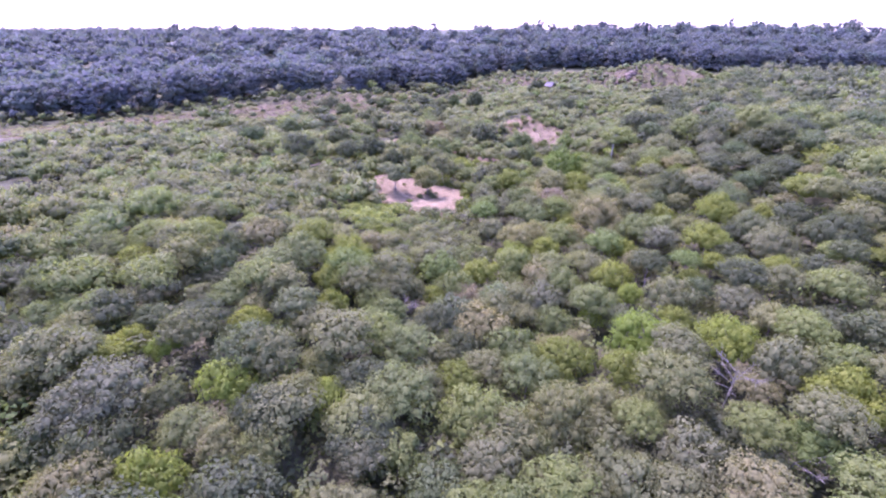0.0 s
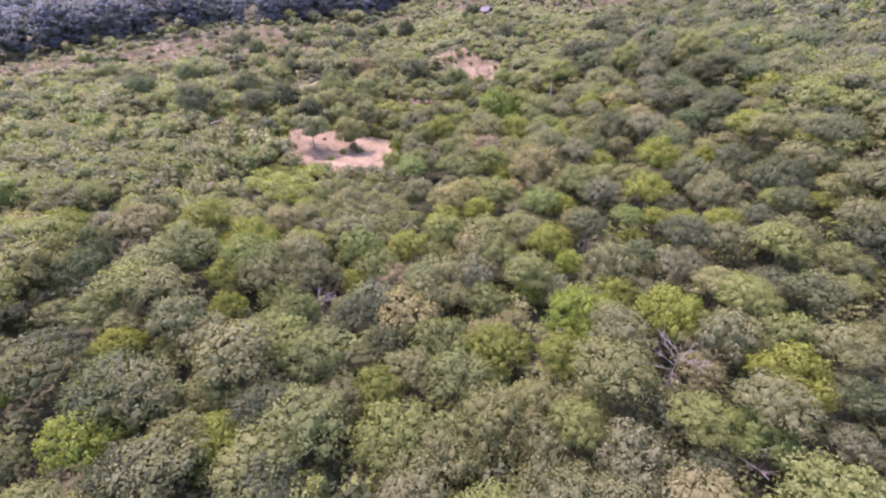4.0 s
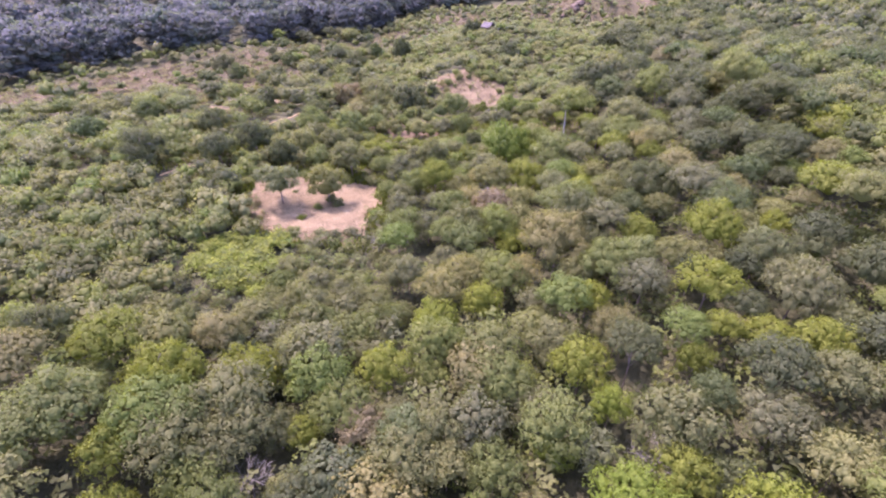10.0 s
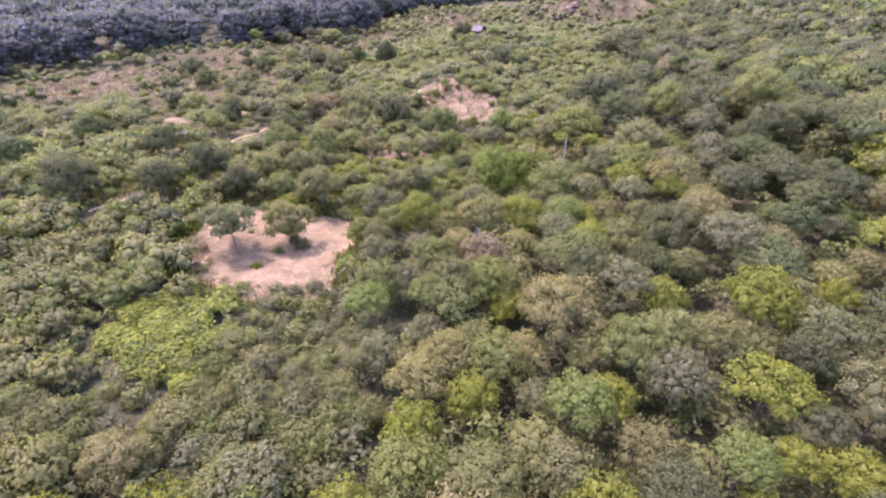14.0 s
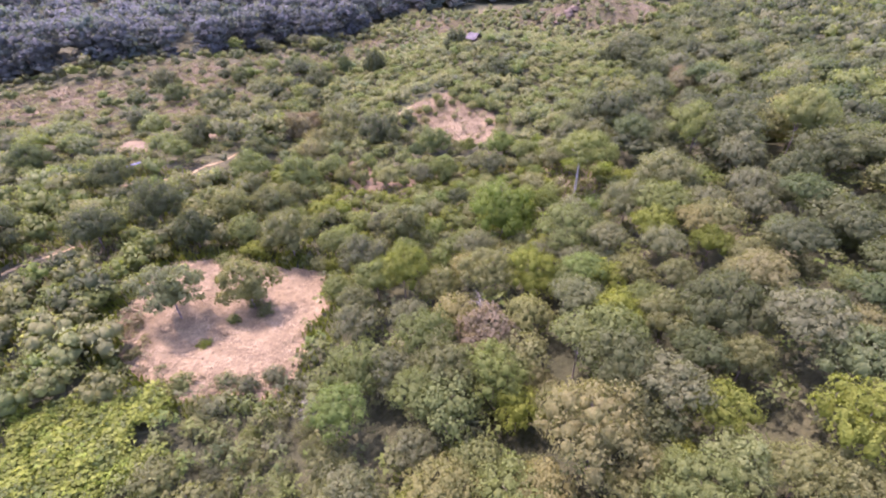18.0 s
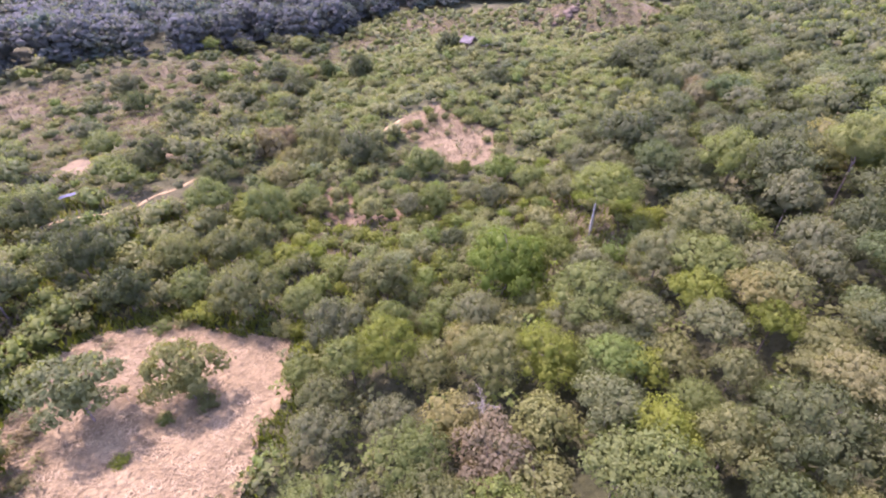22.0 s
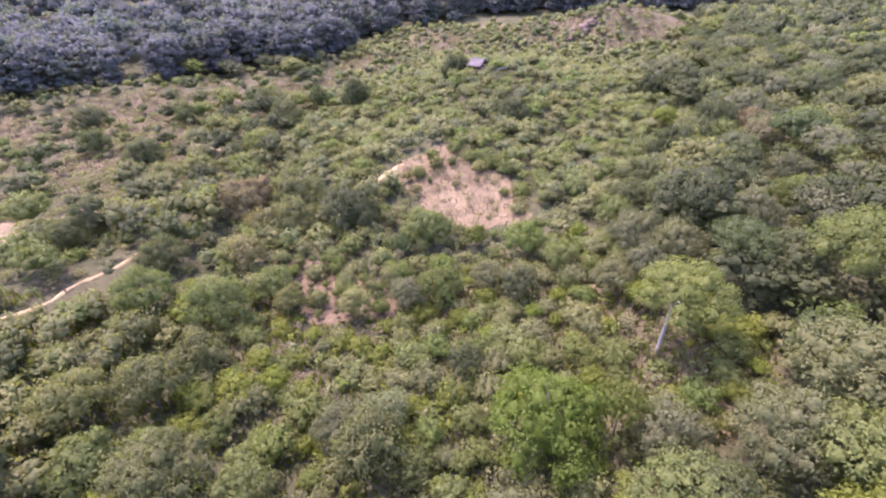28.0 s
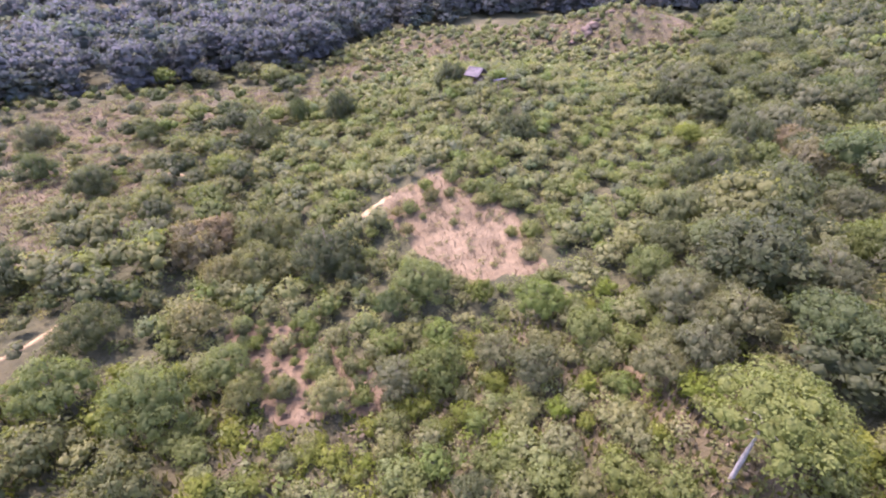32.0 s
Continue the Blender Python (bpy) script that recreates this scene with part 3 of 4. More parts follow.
# trees that stand out: place, crown radius and height
STANDING = {
    ("blue", "broad", "hollow"): [(16.6, 109.5, 2.1, 4.9)],
    ("blue", "broad", "near"): [(1.5, 45.1, 3.0, 6.7), (20.9, 45.1, 1.9, 4.9)],
    ("dark", "bush", "far"): [(-29.9, 182.6, 4.0, 4.0)],
    ("dark", "fine", "beyond"): [(41.4, 78.0, 4.0, 10.2), (-22.0, 104.3, 3.3, 6.9)],
    ("dark", "fine", "far"): [(123.7, 182.2, 6.9, 10.5), (-2.3, 195.9, 4.5, 7.2), (15.0, 212.4, 3.9, 6.4), (40.1, 202.6, 4.2, 6.8)],
    ("dark", "fine", "hollow"): [(-17.5, 110.7, 3.6, 7.2), (-10.0, 136.3, 3.4, 6.0), (-43.0, 129.9, 3.4, 6.2), (-48.7, 116.7, 3.2, 6.3), (-22.6, 147.0, 4.0, 6.5), (20.1, 136.8, 2.1, 4.3), (52.3, 135.9, 3.1, 5.5)],
    ("dark", "fine", "middle"): [(-24.9, 60.1, 2.9, 6.5)],
    ("dark", "fine", "near"): [(-20.5, 34.8, 2.2, 5.4), (-24.5, 21.6, 3.3, 7.1)],
    ("dark", "round", "beyond"): [(63.6, 96.7, 2.9, 8.1), (37.5, 75.0, 2.6, 7.5), (-32.3, 101.9, 4.0, 8.1)],
    ("dark", "round", "far"): [(81.5, 159.8, 4.8, 9.4), (84.6, 188.2, 3.7, 7.7), (46.3, 172.4, 3.8, 6.3), (4.3, 214.8, 2.4, 4.5), (-25.8, 201.4, 3.2, 5.6), (-26.9, 175.5, 3.9, 6.5), (14.0, 206.5, 3.7, 10.4), (4.6, 208.0, 2.4, 7.8), (-39.2, 184.3, 3.5, 5.9)],
    ("dark", "round", "hollow"): [(-11.8, 105.9, 2.9, 6.3), (-23.6, 142.1, 2.8, 5.0), (13.2, 146.3, 5.0, 7.9), (24.0, 113.7, 1.8, 4.5), (-27.7, 121.7, 3.6, 6.8), (-35.5, 107.3, 3.0, 6.4), (65.9, 148.1, 4.7, 9.1)],
    ("dark", "round", "middle"): [(42.3, 59.7, 2.1, 6.6), (38.1, 61.4, 1.9, 6.3), (51.7, 53.9, 3.7, 9.7), (-27.4, 51.3, 2.9, 6.5)],
    ("dark", "round", "near"): [(2.2, 39.5, 2.2, 5.4), (-28.4, 22.0, 2.2, 5.4)],
    ("gold", "broad", "beyond"): [(19.0, 86.6, 2.5, 5.8), (26.0, 85.2, 2.7, 6.2)],
    ("gold", "broad", "hollow"): [(-0.3, 146.2, 2.6, 4.8), (-0.0, 136.1, 2.8, 5.1), (80.7, 117.4, 6.5, 9.0), (71.7, 106.5, 4.1, 13.0)],
    ("gold", "broad", "middle"): [(26.2, 69.8, 4.5, 11)],
    ("gold", "fine", "middle"): [(27.4, 55.4, 2.8, 7.7)],
    ("green", "broad", "hollow"): [(60.1, 111.6, 4.3, 10.8), (38.2, 126.5, 2.2, 4.7)],
    ("green", "broad", "near"): [(-8.7, 46.4, 2.2, 5.4), (-3.7, 24.7, 2.3, 5.6)],
    ("green", "bush", "hollow"): [(9.2, 112.7, 2.3, 3.0), (12.2, 129.5, 1.4, 2.2), (9.2, 127.9, 1.2, 2.0)],
    ("green", "round", "beyond"): [(14.9, 99.9, 2.2, 5.4), (10.9, 94.9, 2.7, 6.2)],
    ("green", "round", "hollow"): [(23.7, 126.3, 3.0, 5.8), (35.7, 131.6, 2.7, 5.2), (69.6, 128.7, 2.8, 6.3)],
    ("green", "round", "middle"): [(10.1, 57.7, 2.9, 6.7)],
    ("green", "round", "near"): [(35.8, 32.0, 2.9, 8.1)],
    ("grey", "fine", "beyond"): [(43.5, 99.4, 3.5, 9.3), (50.4, 94.4, 2.7, 7.8), (57.5, 96.0, 3.1, 8.5), (9.3, 99.9, 3.3, 7.1), (14.1, 87.9, 2.4, 5.7), (8.3, 87.7, 2.6, 6.0), (33.4, 91.3, 2.0, 6.5), (11.6, 80.4, 2.8, 6.3), (37.3, 102.1, 2.9, 6.0)],
    ("grey", "fine", "hollow"): [(12.2, 109.3, 2.4, 5.4), (60.5, 124.6, 3.5, 7.4), (19.8, 126.2, 2.5, 5.1), (29.6, 127.1, 2.3, 4.7), (41.8, 120.5, 2.5, 5.2), (76.4, 136.8, 3.3, 7.1)],
    ("grey", "fine", "middle"): [(46.7, 70.3, 3.1, 8.6), (13.1, 72.8, 2.1, 5.3), (32.4, 60.7, 2.9, 8.2), (45.5, 61.7, 2.9, 8.0)],
    ("grey", "fine", "near"): [(33.9, 43.6, 2.8, 7.9)],
    ("grey", "round", "beyond"): [(55.6, 92.2, 2.4, 7.1), (23.5, 98.2, 2.6, 6.0), (30.8, 84.2, 2.8, 7.9), (54.6, 87.1, 1.9, 6.2), (61.1, 103.1, 3.3, 9.0)],
    ("grey", "round", "far"): [(-49.2, 203.9, 4.5, 7.3)],
    ("grey", "round", "hollow"): [(47.5, 125.9, 3.5, 6.4), (50.0, 122.1, 3.5, 6.6), (32.2, 123.6, 2.4, 5.0), (57.3, 142.5, 4.1, 6.8), (45.6, 120.5, 2.6, 5.4)],
    ("grey", "round", "middle"): [(8.2, 69.3, 2.5, 5.9), (21.4, 63.0, 2.0, 5.1), (44.3, 55.0, 3.4, 9.1), (17.8, 49.4, 2.3, 5.5), (12.4, 48.7, 3.0, 6.6)],
    ("grey", "round", "near"): [(32.0, 33.2, 3.0, 8.2), (19.8, 24.8, 3.1, 7.7)],
    ("lime", "bush", "far"): [(79.3, 171.5, 2.7, 4.0)],
    ("lime", "fine", "beyond"): [(47.1, 88.0, 2.4, 7.2)],
    ("lime", "fine", "middle"): [(42.6, 65.8, 3.3, 8.9), (15.9, 63.6, 2.6, 6.0), (26.5, 60.6, 2.4, 7.2), (-1.3, 49.9, 1.8, 4.8), (22.5, 52.0, 2.9, 8.0), (49.6, 65.2, 1.8, 6.0), (38.6, 50.9, 2.4, 7.1), (-7.1, 56.4, 3.4, 5.2)],
    ("lime", "fine", "near"): [(29.0, 36.8, 3.3, 8.8), (-19.6, 37.8, 2.1, 5.3), (34.0, 28.2, 3.2, 8.8), (-28.8, 33.5, 1.7, 4.7), (-19.8, 19.8, 2.8, 6.3)],
    ("lime", "round", "beyond"): [(43.2, 92.9, 2.6, 7.6), (28.3, 90.7, 3.5, 7.4), (33.4, 81.0, 2.6, 7.6), (22.1, 75.1, 2.3, 5.6)],
    ("lime", "round", "middle"): [(36.1, 69.9, 2.5, 7.3), (37.2, 57.6, 3.0, 8.4), (31.7, 67.7, 1.8, 6.0), (-12.7, 54.1, 3.4, 7.3), (5.2, 55.2, 2.7, 6.2), (10.6, 61.6, 2.5, 5.9), (41.9, 49.0, 2.4, 7.2), (32.1, 50.6, 1.7, 5.7), (35.6, 52.5, 1.7, 6.7)],
    ("lime", "round", "near"): [(-14.0, 47.9, 2.2, 5.4), (23.3, 47.7, 1.8, 6.0), (18.1, 35.2, 2.6, 6.1), (-12.5, 43.4, 2.0, 5.2), (25.6, 41.3, 2.2, 6.7), (-25.3, 32.6, 1.5, 4.4), (-18.4, 29.2, 2.5, 5.9), (9.9, 37.5, 2.3, 5.5), (21.7, 39.2, 3.9, 7.7)],
    ("olive", "bush", "hollow"): [(-8.2, 122.9, 2.5, 4.0)],
    ("olive", "fine", "beyond"): [(5.4, 104.8, 2.4, 5.5), (18.1, 92.8, 2.7, 6.1), (37.1, 79.3, 2.9, 8.1)],
    ("olive", "fine", "hollow"): [(-0.8, 125.7, 3.6, 6.7), (4.1, 129.7, 2.6, 5.1), (-8.9, 128.2, 3.3, 6.1), (4.2, 147.1, 4.1, 6.7)],
    ("olive", "fine", "middle"): [(37.6, 64.3, 2.4, 7.1), (27.1, 65.4, 2.4, 7.2)],
    ("olive", "fine", "near"): [(-11.4, 33.5, 2.2, 5.4), (-12.8, 29.4, 2.3, 5.6), (-13.6, 23.5, 2.3, 5.6), (10.6, 29.1, 3.4, 7.7)],
    ("olive", "round", "beyond"): [(41.2, 84.6, 2.0, 6.4)],
    ("olive", "round", "far"): [(4.5, 154.3, 5.0, 7.9), (95.3, 167.8, 5.8, 10.5)],
    ("olive", "round", "hollow"): [(-9.1, 113.3, 3.0, 6.2), (-0.2, 105.8, 3.9, 7.9), (-3.9, 114.7, 3.1, 6.3), (23.7, 138.5, 3.9, 6.6), (14.9, 106.1, 3.2, 6.8), (6.3, 126.6, 1.9, 4.2), (47.6, 132.3, 2.5, 4.9), (-1.4, 119.0, 3.2, 5.0), (-6.4, 108.2, 2.9, 5.0)],
    ("olive", "round", "middle"): [(17.8, 70.4, 2.4, 5.7)],
    ("olive", "round", "near"): [(26.7, 44.7, 3.1, 8.5), (46.3, 44.6, 3.2, 7.7)],
    ("pale", "fine", "hollow"): [(13.7, 125.2, 2.1, 4.5)],
    ("pale", "fine", "middle"): [(34.7, 66.0, 2.5, 7.3)],
    ("pale", "fine", "near"): [(35.3, 39.9, 2.5, 7.4), (13.9, 23.0, 3.6, 7.6)],
    ("rust", "sparse", "beyond"): [(21.2, 82.9, 3.3, 7.1)],
    ("rust", "sparse", "far"): [(-2.2, 155.5, 3.3, 5.8), (-4.5, 151.2, 4.0, 6.5), (88.4, 158.1, 3.7, 7.8)],
    ("rust", "sparse", "hollow"): [(82.4, 149.3, 3.8, 7.9)],
    ("rust", "sparse", "middle"): [(3.3, 49.2, 2.3, 5.5)],
    ("vivid", "fine", "beyond"): [(28.8, 104.6, 5.0, 9.6), (34.5, 104.5, 2.1, 6.3)],
    ("vivid", "fine", "far"): [(75.7, 166.6, 2.4, 5.7)],
    ("vivid", "fine", "hollow"): [(30.3, 136.3, 1.8, 3.8)],
    ("vivid", "fine", "middle"): [(16.0, 58.9, 1.6, 4.5)],
    ("vivid", "fine", "near"): [(1.4, 34.1, 2.5, 5.8)],
}

# zone: spacing, radius, height, tones, habits
GROWTH = {
    "forest": (3.5, (1.6, 3.5), (3.4, 8.4), "olive olive olive olive green green green grey lime gold", "round fine fine fine broad"),
    "slope": (2.1, (1.4, 2.2), (2.8, 4.0), "olive olive olive olive olive green grey", "bush fine"),
    "valley": (2.3, (0.8, 2.0), (1.2, 3.2), "lime lime green green pale pale olive", "bush"),
    "lea": (2.5, (0.9, 2.5), (1.3, 4.0), "green green pale olive olive dark", "bush bush fine"),
    "left": (3.3, (1.1, 3.3), (1.6, 6.8), "olive olive olive dark dark green grey", "bush round fine"),
    "knoll": (2.45, (1.0, 2.2), (1.5, 3.6), "green green pale pale pale olive blue", "low"),
    "right": (4.9, (2.3, 4.5), (4.5, 10.5), "olive grey dark dark dark dark dark green", "round fine fine broad"),
    "far": (6.6, (3.8, 6.4), (9.0, 15.5), "hazed", "far"),
}
PLANTED = random.Random(5)


class Joined:
    """Gathers many plants into one mesh."""

    def __init__(self):
        self.v, self.f, self.m, self.p, self.d, self.n, self.tones = [], [], [], [], [], 0, list(LEAF)

    def add(self, shape, x, y, z, sx, sz, tone, turn):
        v, f, d = shape
        c, s = math.cos(turn), math.sin(turn)
        self.d.append(np.stack([d[:, 0] * c - d[:, 1] * s, d[:, 0] * s + d[:, 1] * c, d[:, 2]], 1))
        self.v.append(np.stack([x + sx * (v[:, 0] * c - v[:, 1] * s), y + sx * (v[:, 0] * s + v[:, 1] * c), z + sz * v[:, 2]], 1))
        self.f.append(f + self.n)
        self.m.append(np.full(len(f), self.tones.index(tone)))
        self.p.append(np.full(len(v), (x * 7.13 + y * 3.77) % 1.0))
        self.n += len(v)

    def done(self, name, label, category):
        me = mesh_from(name, np.concatenate(self.v), np.concatenate(self.f), [STUFF[t] for t in self.tones], np.concatenate(self.m), shade=True, facing=np.concatenate(self.d))
        a = me.attributes.new("plant", "FLOAT", "POINT")
        a.data.foreach_set("value", np.concatenate(self.p).astype(np.float32))
        return tagged(new(name, me), label, category, kind="stuff")


scrub, woods, under, near_wood, ferns = Joined(), Joined(), Joined(), Joined(), Joined()

# trees that stand out
for (tone, habit, _), places in STANDING.items():
    for x, y, q, h in places:
        TAKEN.append((x, y, q * 0.85))
        tree(x, y, q, h, tone, habit, PLANTED, "tree" if h > 3.5 else "shrub", depth=2.2 if y > 150 and tone == "dark" else 1.4)
stately = tree(42.0, 111.2, 4.6, 10.4, "green", "broad", PLANTED, "tree", pale=True, depth=0.75)
stately.rotation_euler = (0, 0, 0)
stately["label"] = "tall tree with a white trunk and a spreading crown"
for c in stately.children:
    if c.name.startswith("crown"):
        c.location, c.scale = (0.27, 0.0, 0.62), (0.95, 0.95, 0.44)
    else:
        c.scale = (1.3, 1.3, 0.78)
TAKEN.append((42.0, 111.2, 4.6))
TAKEN.extend([(45.0, 199.5, 2.2), (45.2, 196.5, 1.6), (48.5, 192.5, 1.6), (48.2, 190.0, 1.2), (-27.9, 129.6, 1.5)])

cells = []
for name, (x0, x1, y0, y1) in {
    "forest": (-75, 80, 6, 100), "slope": (-70, 14, 40, 86), "valley": (-12, 60, 90, 134), "left": (-190, 20, 120, 275), "lea": (-110, 0, 58, 150),
    "knoll": (-20, 185, 128, 315), "right": (28, 330, 90, 330), "far": (-400, 500, 170, 470),
}.items():
    gap = GROWTH[name][0]
    loose = 2.2 if name in ("left", "knoll", "far", "right") else 1.2
    for iy in range(int((y1 - y0) / gap)):
        for ix in range(int((x1 - x0) / gap)):
            x = x0 + (ix + 0.5 * (iy % 2) + PLANTED.uniform(-0.4, 0.4) * loose) * gap
            y = y0 + (iy + PLANTED.uniform(-0.4, 0.4) * loose) * gap
            # leaves out what no stretch of the flight can see
            if x < -0.98 * y - 8 or x > 1.22 * y + 10 or y < 12 or zone(x, y) != name:
                continue
            if name == "far" and y > float(forest_edge(x)) + 50 and PLANTED.random() < 0.66:
                continue
            cells.append((abs(x - 0.2 * y - 3) + 0.35 * abs(y - 70), name, x, y))
cells.sort()
count = {"tree": len([1 for v in STANDING.values() for p in v if p[3] > 3.5]), "shrub": 20}
for _, name, x, y in cells:
    r = PLANTED
    gap, rad, high, tones, habits = GROWTH[name]
    d = float(dryness(x, y))
    if name in ("left", "knoll", "right") and r.random() < min(0.88, 1.1 * d):
        continue
    k = r.random()
    q, h = rad[0] + (rad[1] - rad[0]) * k, high[0] + (high[1] - high[0]) * (0.75 * k + 0.25 * r.random())
    if not free(x, y, max(gap * 0.4, q * 0.6)):
        continue
    tone, habit = r.choice(tones.split()), r.choice(habits.split())
    if name == "forest" and x - 0.2 * y > 14 and r.random() < 0.4:
        tone = "dark"
    if name == "forest" and x < 0 and y < 48 and r.random() < 0.25:
        tone = "dark"
    if name == "forest" and x - 0.2 * y > 9:
        # the wood on the low side is taller and more uneven
        h = h * (0.5 if r.random() < 0.12 else r.uniform(1.0, 1.5))
    if open_ground(x, y, q * 0.45):
        continue
    if name == "left" and y > 150 and x < -20 and r.random() < 0.85:
        # short scrub on the dry slope
        h, q = min(h, r.uniform(1.4, 3.0)), min(q, r.uniform(1.0, 2.0))
    away = Vector((x - 14, y - 60 if y > 80 else 30)).normalized()
    if any(open_ground(x + away.x * k, y + away.y * k, 0.5) for k in (3, 6, 9, 12)) or float(inside(x + 1, y + 4, FERNS)) > -1:
        # only low growth before the bare plots
        h, q = min(h, r.uniform(1.0, 1.7)), min(q, r.uniform(0.9, 1.5))
    kind = "tree" if h > 3.5 else "shrub"
    near = habit not in ("low", "far") and y < 150 and -50 < x < 95
    if near and count[kind] < 300:
        count[kind] += 1
        tree(x, y, q, h, tone, habit, r, kind, depth=1.2)
        continue
    z = float(ground_z(x, y))
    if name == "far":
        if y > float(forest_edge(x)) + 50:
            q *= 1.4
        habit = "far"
    elif (y > 215 and q < 2.4) or abs(x - 0.2 * y) > 110:
        habit = "speck"
    elif name in ("forest", "right") and abs(x - 0.2 * y) < 52 and y < 122:
        pass
    elif not near or abs(x - 0.2 * y) > 48:
        habit = "mid" if (name in ("right", "forest") and y < 240) or q > 2.6 else "low"
    elif habit != "low" and abs(x - 0.2 * y) > (30 if name in ("forest", "right") else 26):
        habit = "mid" if name in ("forest", "right") else "low"
    shape = r.choice(SHAPES[habit])
    pile = woods if name == "far" else near_wood if name in ("forest", "right") else scrub
    tall = q * (1.05 if name == "far" else 1.1)
    pile.add(shape, x, y, z + h - tall * 0.85, q, tall, tone, r.uniform(0, 6.28))
    if (name == "far" and y < float(forest_edge(x)) + 22) or (name == "right" and x < float(right_edge(y)) + 10):
        # the wood's margin is leafy down to the ground
        for low in (0.12, 0.42):
            pile.add(r.choice(SHAPES["far" if name == "far" else "mid"]), x + r.uniform(-2, 2), y - r.uniform(0, 3.5), z + h * low, q * 1.05, tall * 0.75, tone, r.uniform(0, 6.28))

# low growth that covers the ground between the trees
for i in range(12000):
    r = PLANTED
    y = 12 + 200 * r.random()
    x = 0.2 * y + (r.random() * 2 - 1) * min(28 + 0.8 * y, 80)
    n = zone(x, y)
    if n in ("bare", "far", "ferns") or (n in ("forest", "right") and r.random() < 0.3) or r.random() < 0.7 * float(dryness(x, y)):
        continue
    q = r.uniform(0.6, 1.2)
    lift = {"forest": r.uniform(0.6, 3.0), "slope": r.uniform(0.5, 1.8), "right": r.uniform(0.5, 2.5)}.get(n, r.uniform(0.1, 0.6))
    if n in ("forest", "right"):
        q *= 1.5
    tone = r.choice({"valley": "lime lime pale pale green green", "left": "olive green gold", "knoll": "olive green pale"}.get(n, "green green olive olive dark").split())
    under.add(r.choice(SHAPES["tuft"]), x, y, float(ground_z(x, y)) + lift, q, q * r.uniform(0.8, 1.3), tone, r.uniform(0, 6.28))
for i in range(2800):
    r = PLANTED
    x, y = r.uniform(-25, -5), r.uniform(66, 84)
    if float(inside(x, y, FERNS)) + 1.6 * math.sin(x * 0.9 + 0.4 * y) * math.sin(y * 0.8 - 0.3 * x) > 0.2:
        q = r.uniform(0.45, 1.1)
        swell = 0.5 + 0.5 * math.sin(1.3 * x + 0.5 * y) * math.sin(1.1 * y - 0.4 * x)
        ferns.add(r.choice(SHAPES["tuft"]), x, y, float(ground_z(x, y)) + 0.3 + 0.3 * q + 0.7 * swell, q, q * 0.9, r.choice("fern fern fern lime green".split()), r.uniform(0, 6.28))
for i in range(48):
    # tall trees that stand out of the far ridge
    r = PLANTED
    x = r.uniform(-250, 420)
    y = 400 + 0.1 * x + r.uniform(-25, 40)
    q, h = r.uniform(3.0, 5.5), r.uniform(11, 17)
    woods.add(r.choice(SHAPES["far"]), x, y, float(ground_z(x, y)) + h * 0.72, q, h * r.uniform(0.3, 0.45), "hazed", r.uniform(0, 6.28))
outer = random.Random(8)
for i in range(2300):
    # the same wood goes on behind and beside the flight's start
    x, y = outer.uniform(-105, 115), outer.uniform(-45, 60)
    if -0.98 * y - 8 < x < 1.22 * y + 10 and y > 12:
        continue
    q, h = outer.uniform(2.4, 4.2), outer.uniform(4.5, 8.0)
    near_wood.add(outer.choice(SHAPES["mid" if y > 8 and -40 < x < 45 else "speck"]), x, y, float(ground_z(x, y)) + h - q * 0.9, q, q * 1.1, outer.choice("olive olive olive grey green green gold".split()), outer.uniform(0, 6.28))
for i in range(520):
    x, y = outer.uniform(79, 150), outer.uniform(40, 102)
    q, h = outer.uniform(2.6, 4.4), outer.uniform(5.0, 9.0)
    near_wood.add(outer.choice(SHAPES["mid" if x < 108 else "low"]), x, y, float(ground_z(x, y)) + h - q * 0.9, q, q * 1.1, outer.choice("olive olive dark dark green".split()), outer.uniform(0, 6.28))
heath = Joined()
while len(heath.v) < 5200:
    # low dry weeds on the open slopes
    r = PLANTED
    x, y = r.uniform(-170, 150), r.uniform(88, 300)
    d = float(dryness(x, y))
    if d > 0.12 and r.random() < d + 0.2 and -0.98 * y < x and y < float(forest_edge(x)) - 2 and zone(x, y) not in ("bare", "right"):
        q = r.uniform(0.6, 1.3)
        heath.add(r.choice(SHAPES["tuft"]), x, y, float(ground_z(x, y)) + 0.3, q, q * 0.8, r.choice("gold gold rust rust pale olive".split()), r.uniform(0, 6.28))
heath.done("heath", "low dry brownish weeds on open slopes", "weeds")
scrub.done("scrub", "dense low green shrubs on the slopes", "shrubs")
near_wood.done("woodland", "closed canopy of olive and grey-green trees", "forest")
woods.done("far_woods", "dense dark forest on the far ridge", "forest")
under.done("undergrowth", "low leafy undergrowth between the trees", "undergrowth")
ferns.done("fern_patch", "bright yellow-green fern patch beside the cleared plot", "ferns")


# ---- single things ----
def on(x, y, z=0.0, turn=0.0):
    return pose(x, y, float(ground_z(x, y)) + z, 0, 0, turn)


def part(name, bm, material, parent, label=""):
    me = bpy.data.meshes.new(name)
    bm.to_mesh(me)
    bm.free()
    me.materials.append(material)
    o = new(name, me)
    o.parent = parent
    if label:
        o["label"] = label
    return o


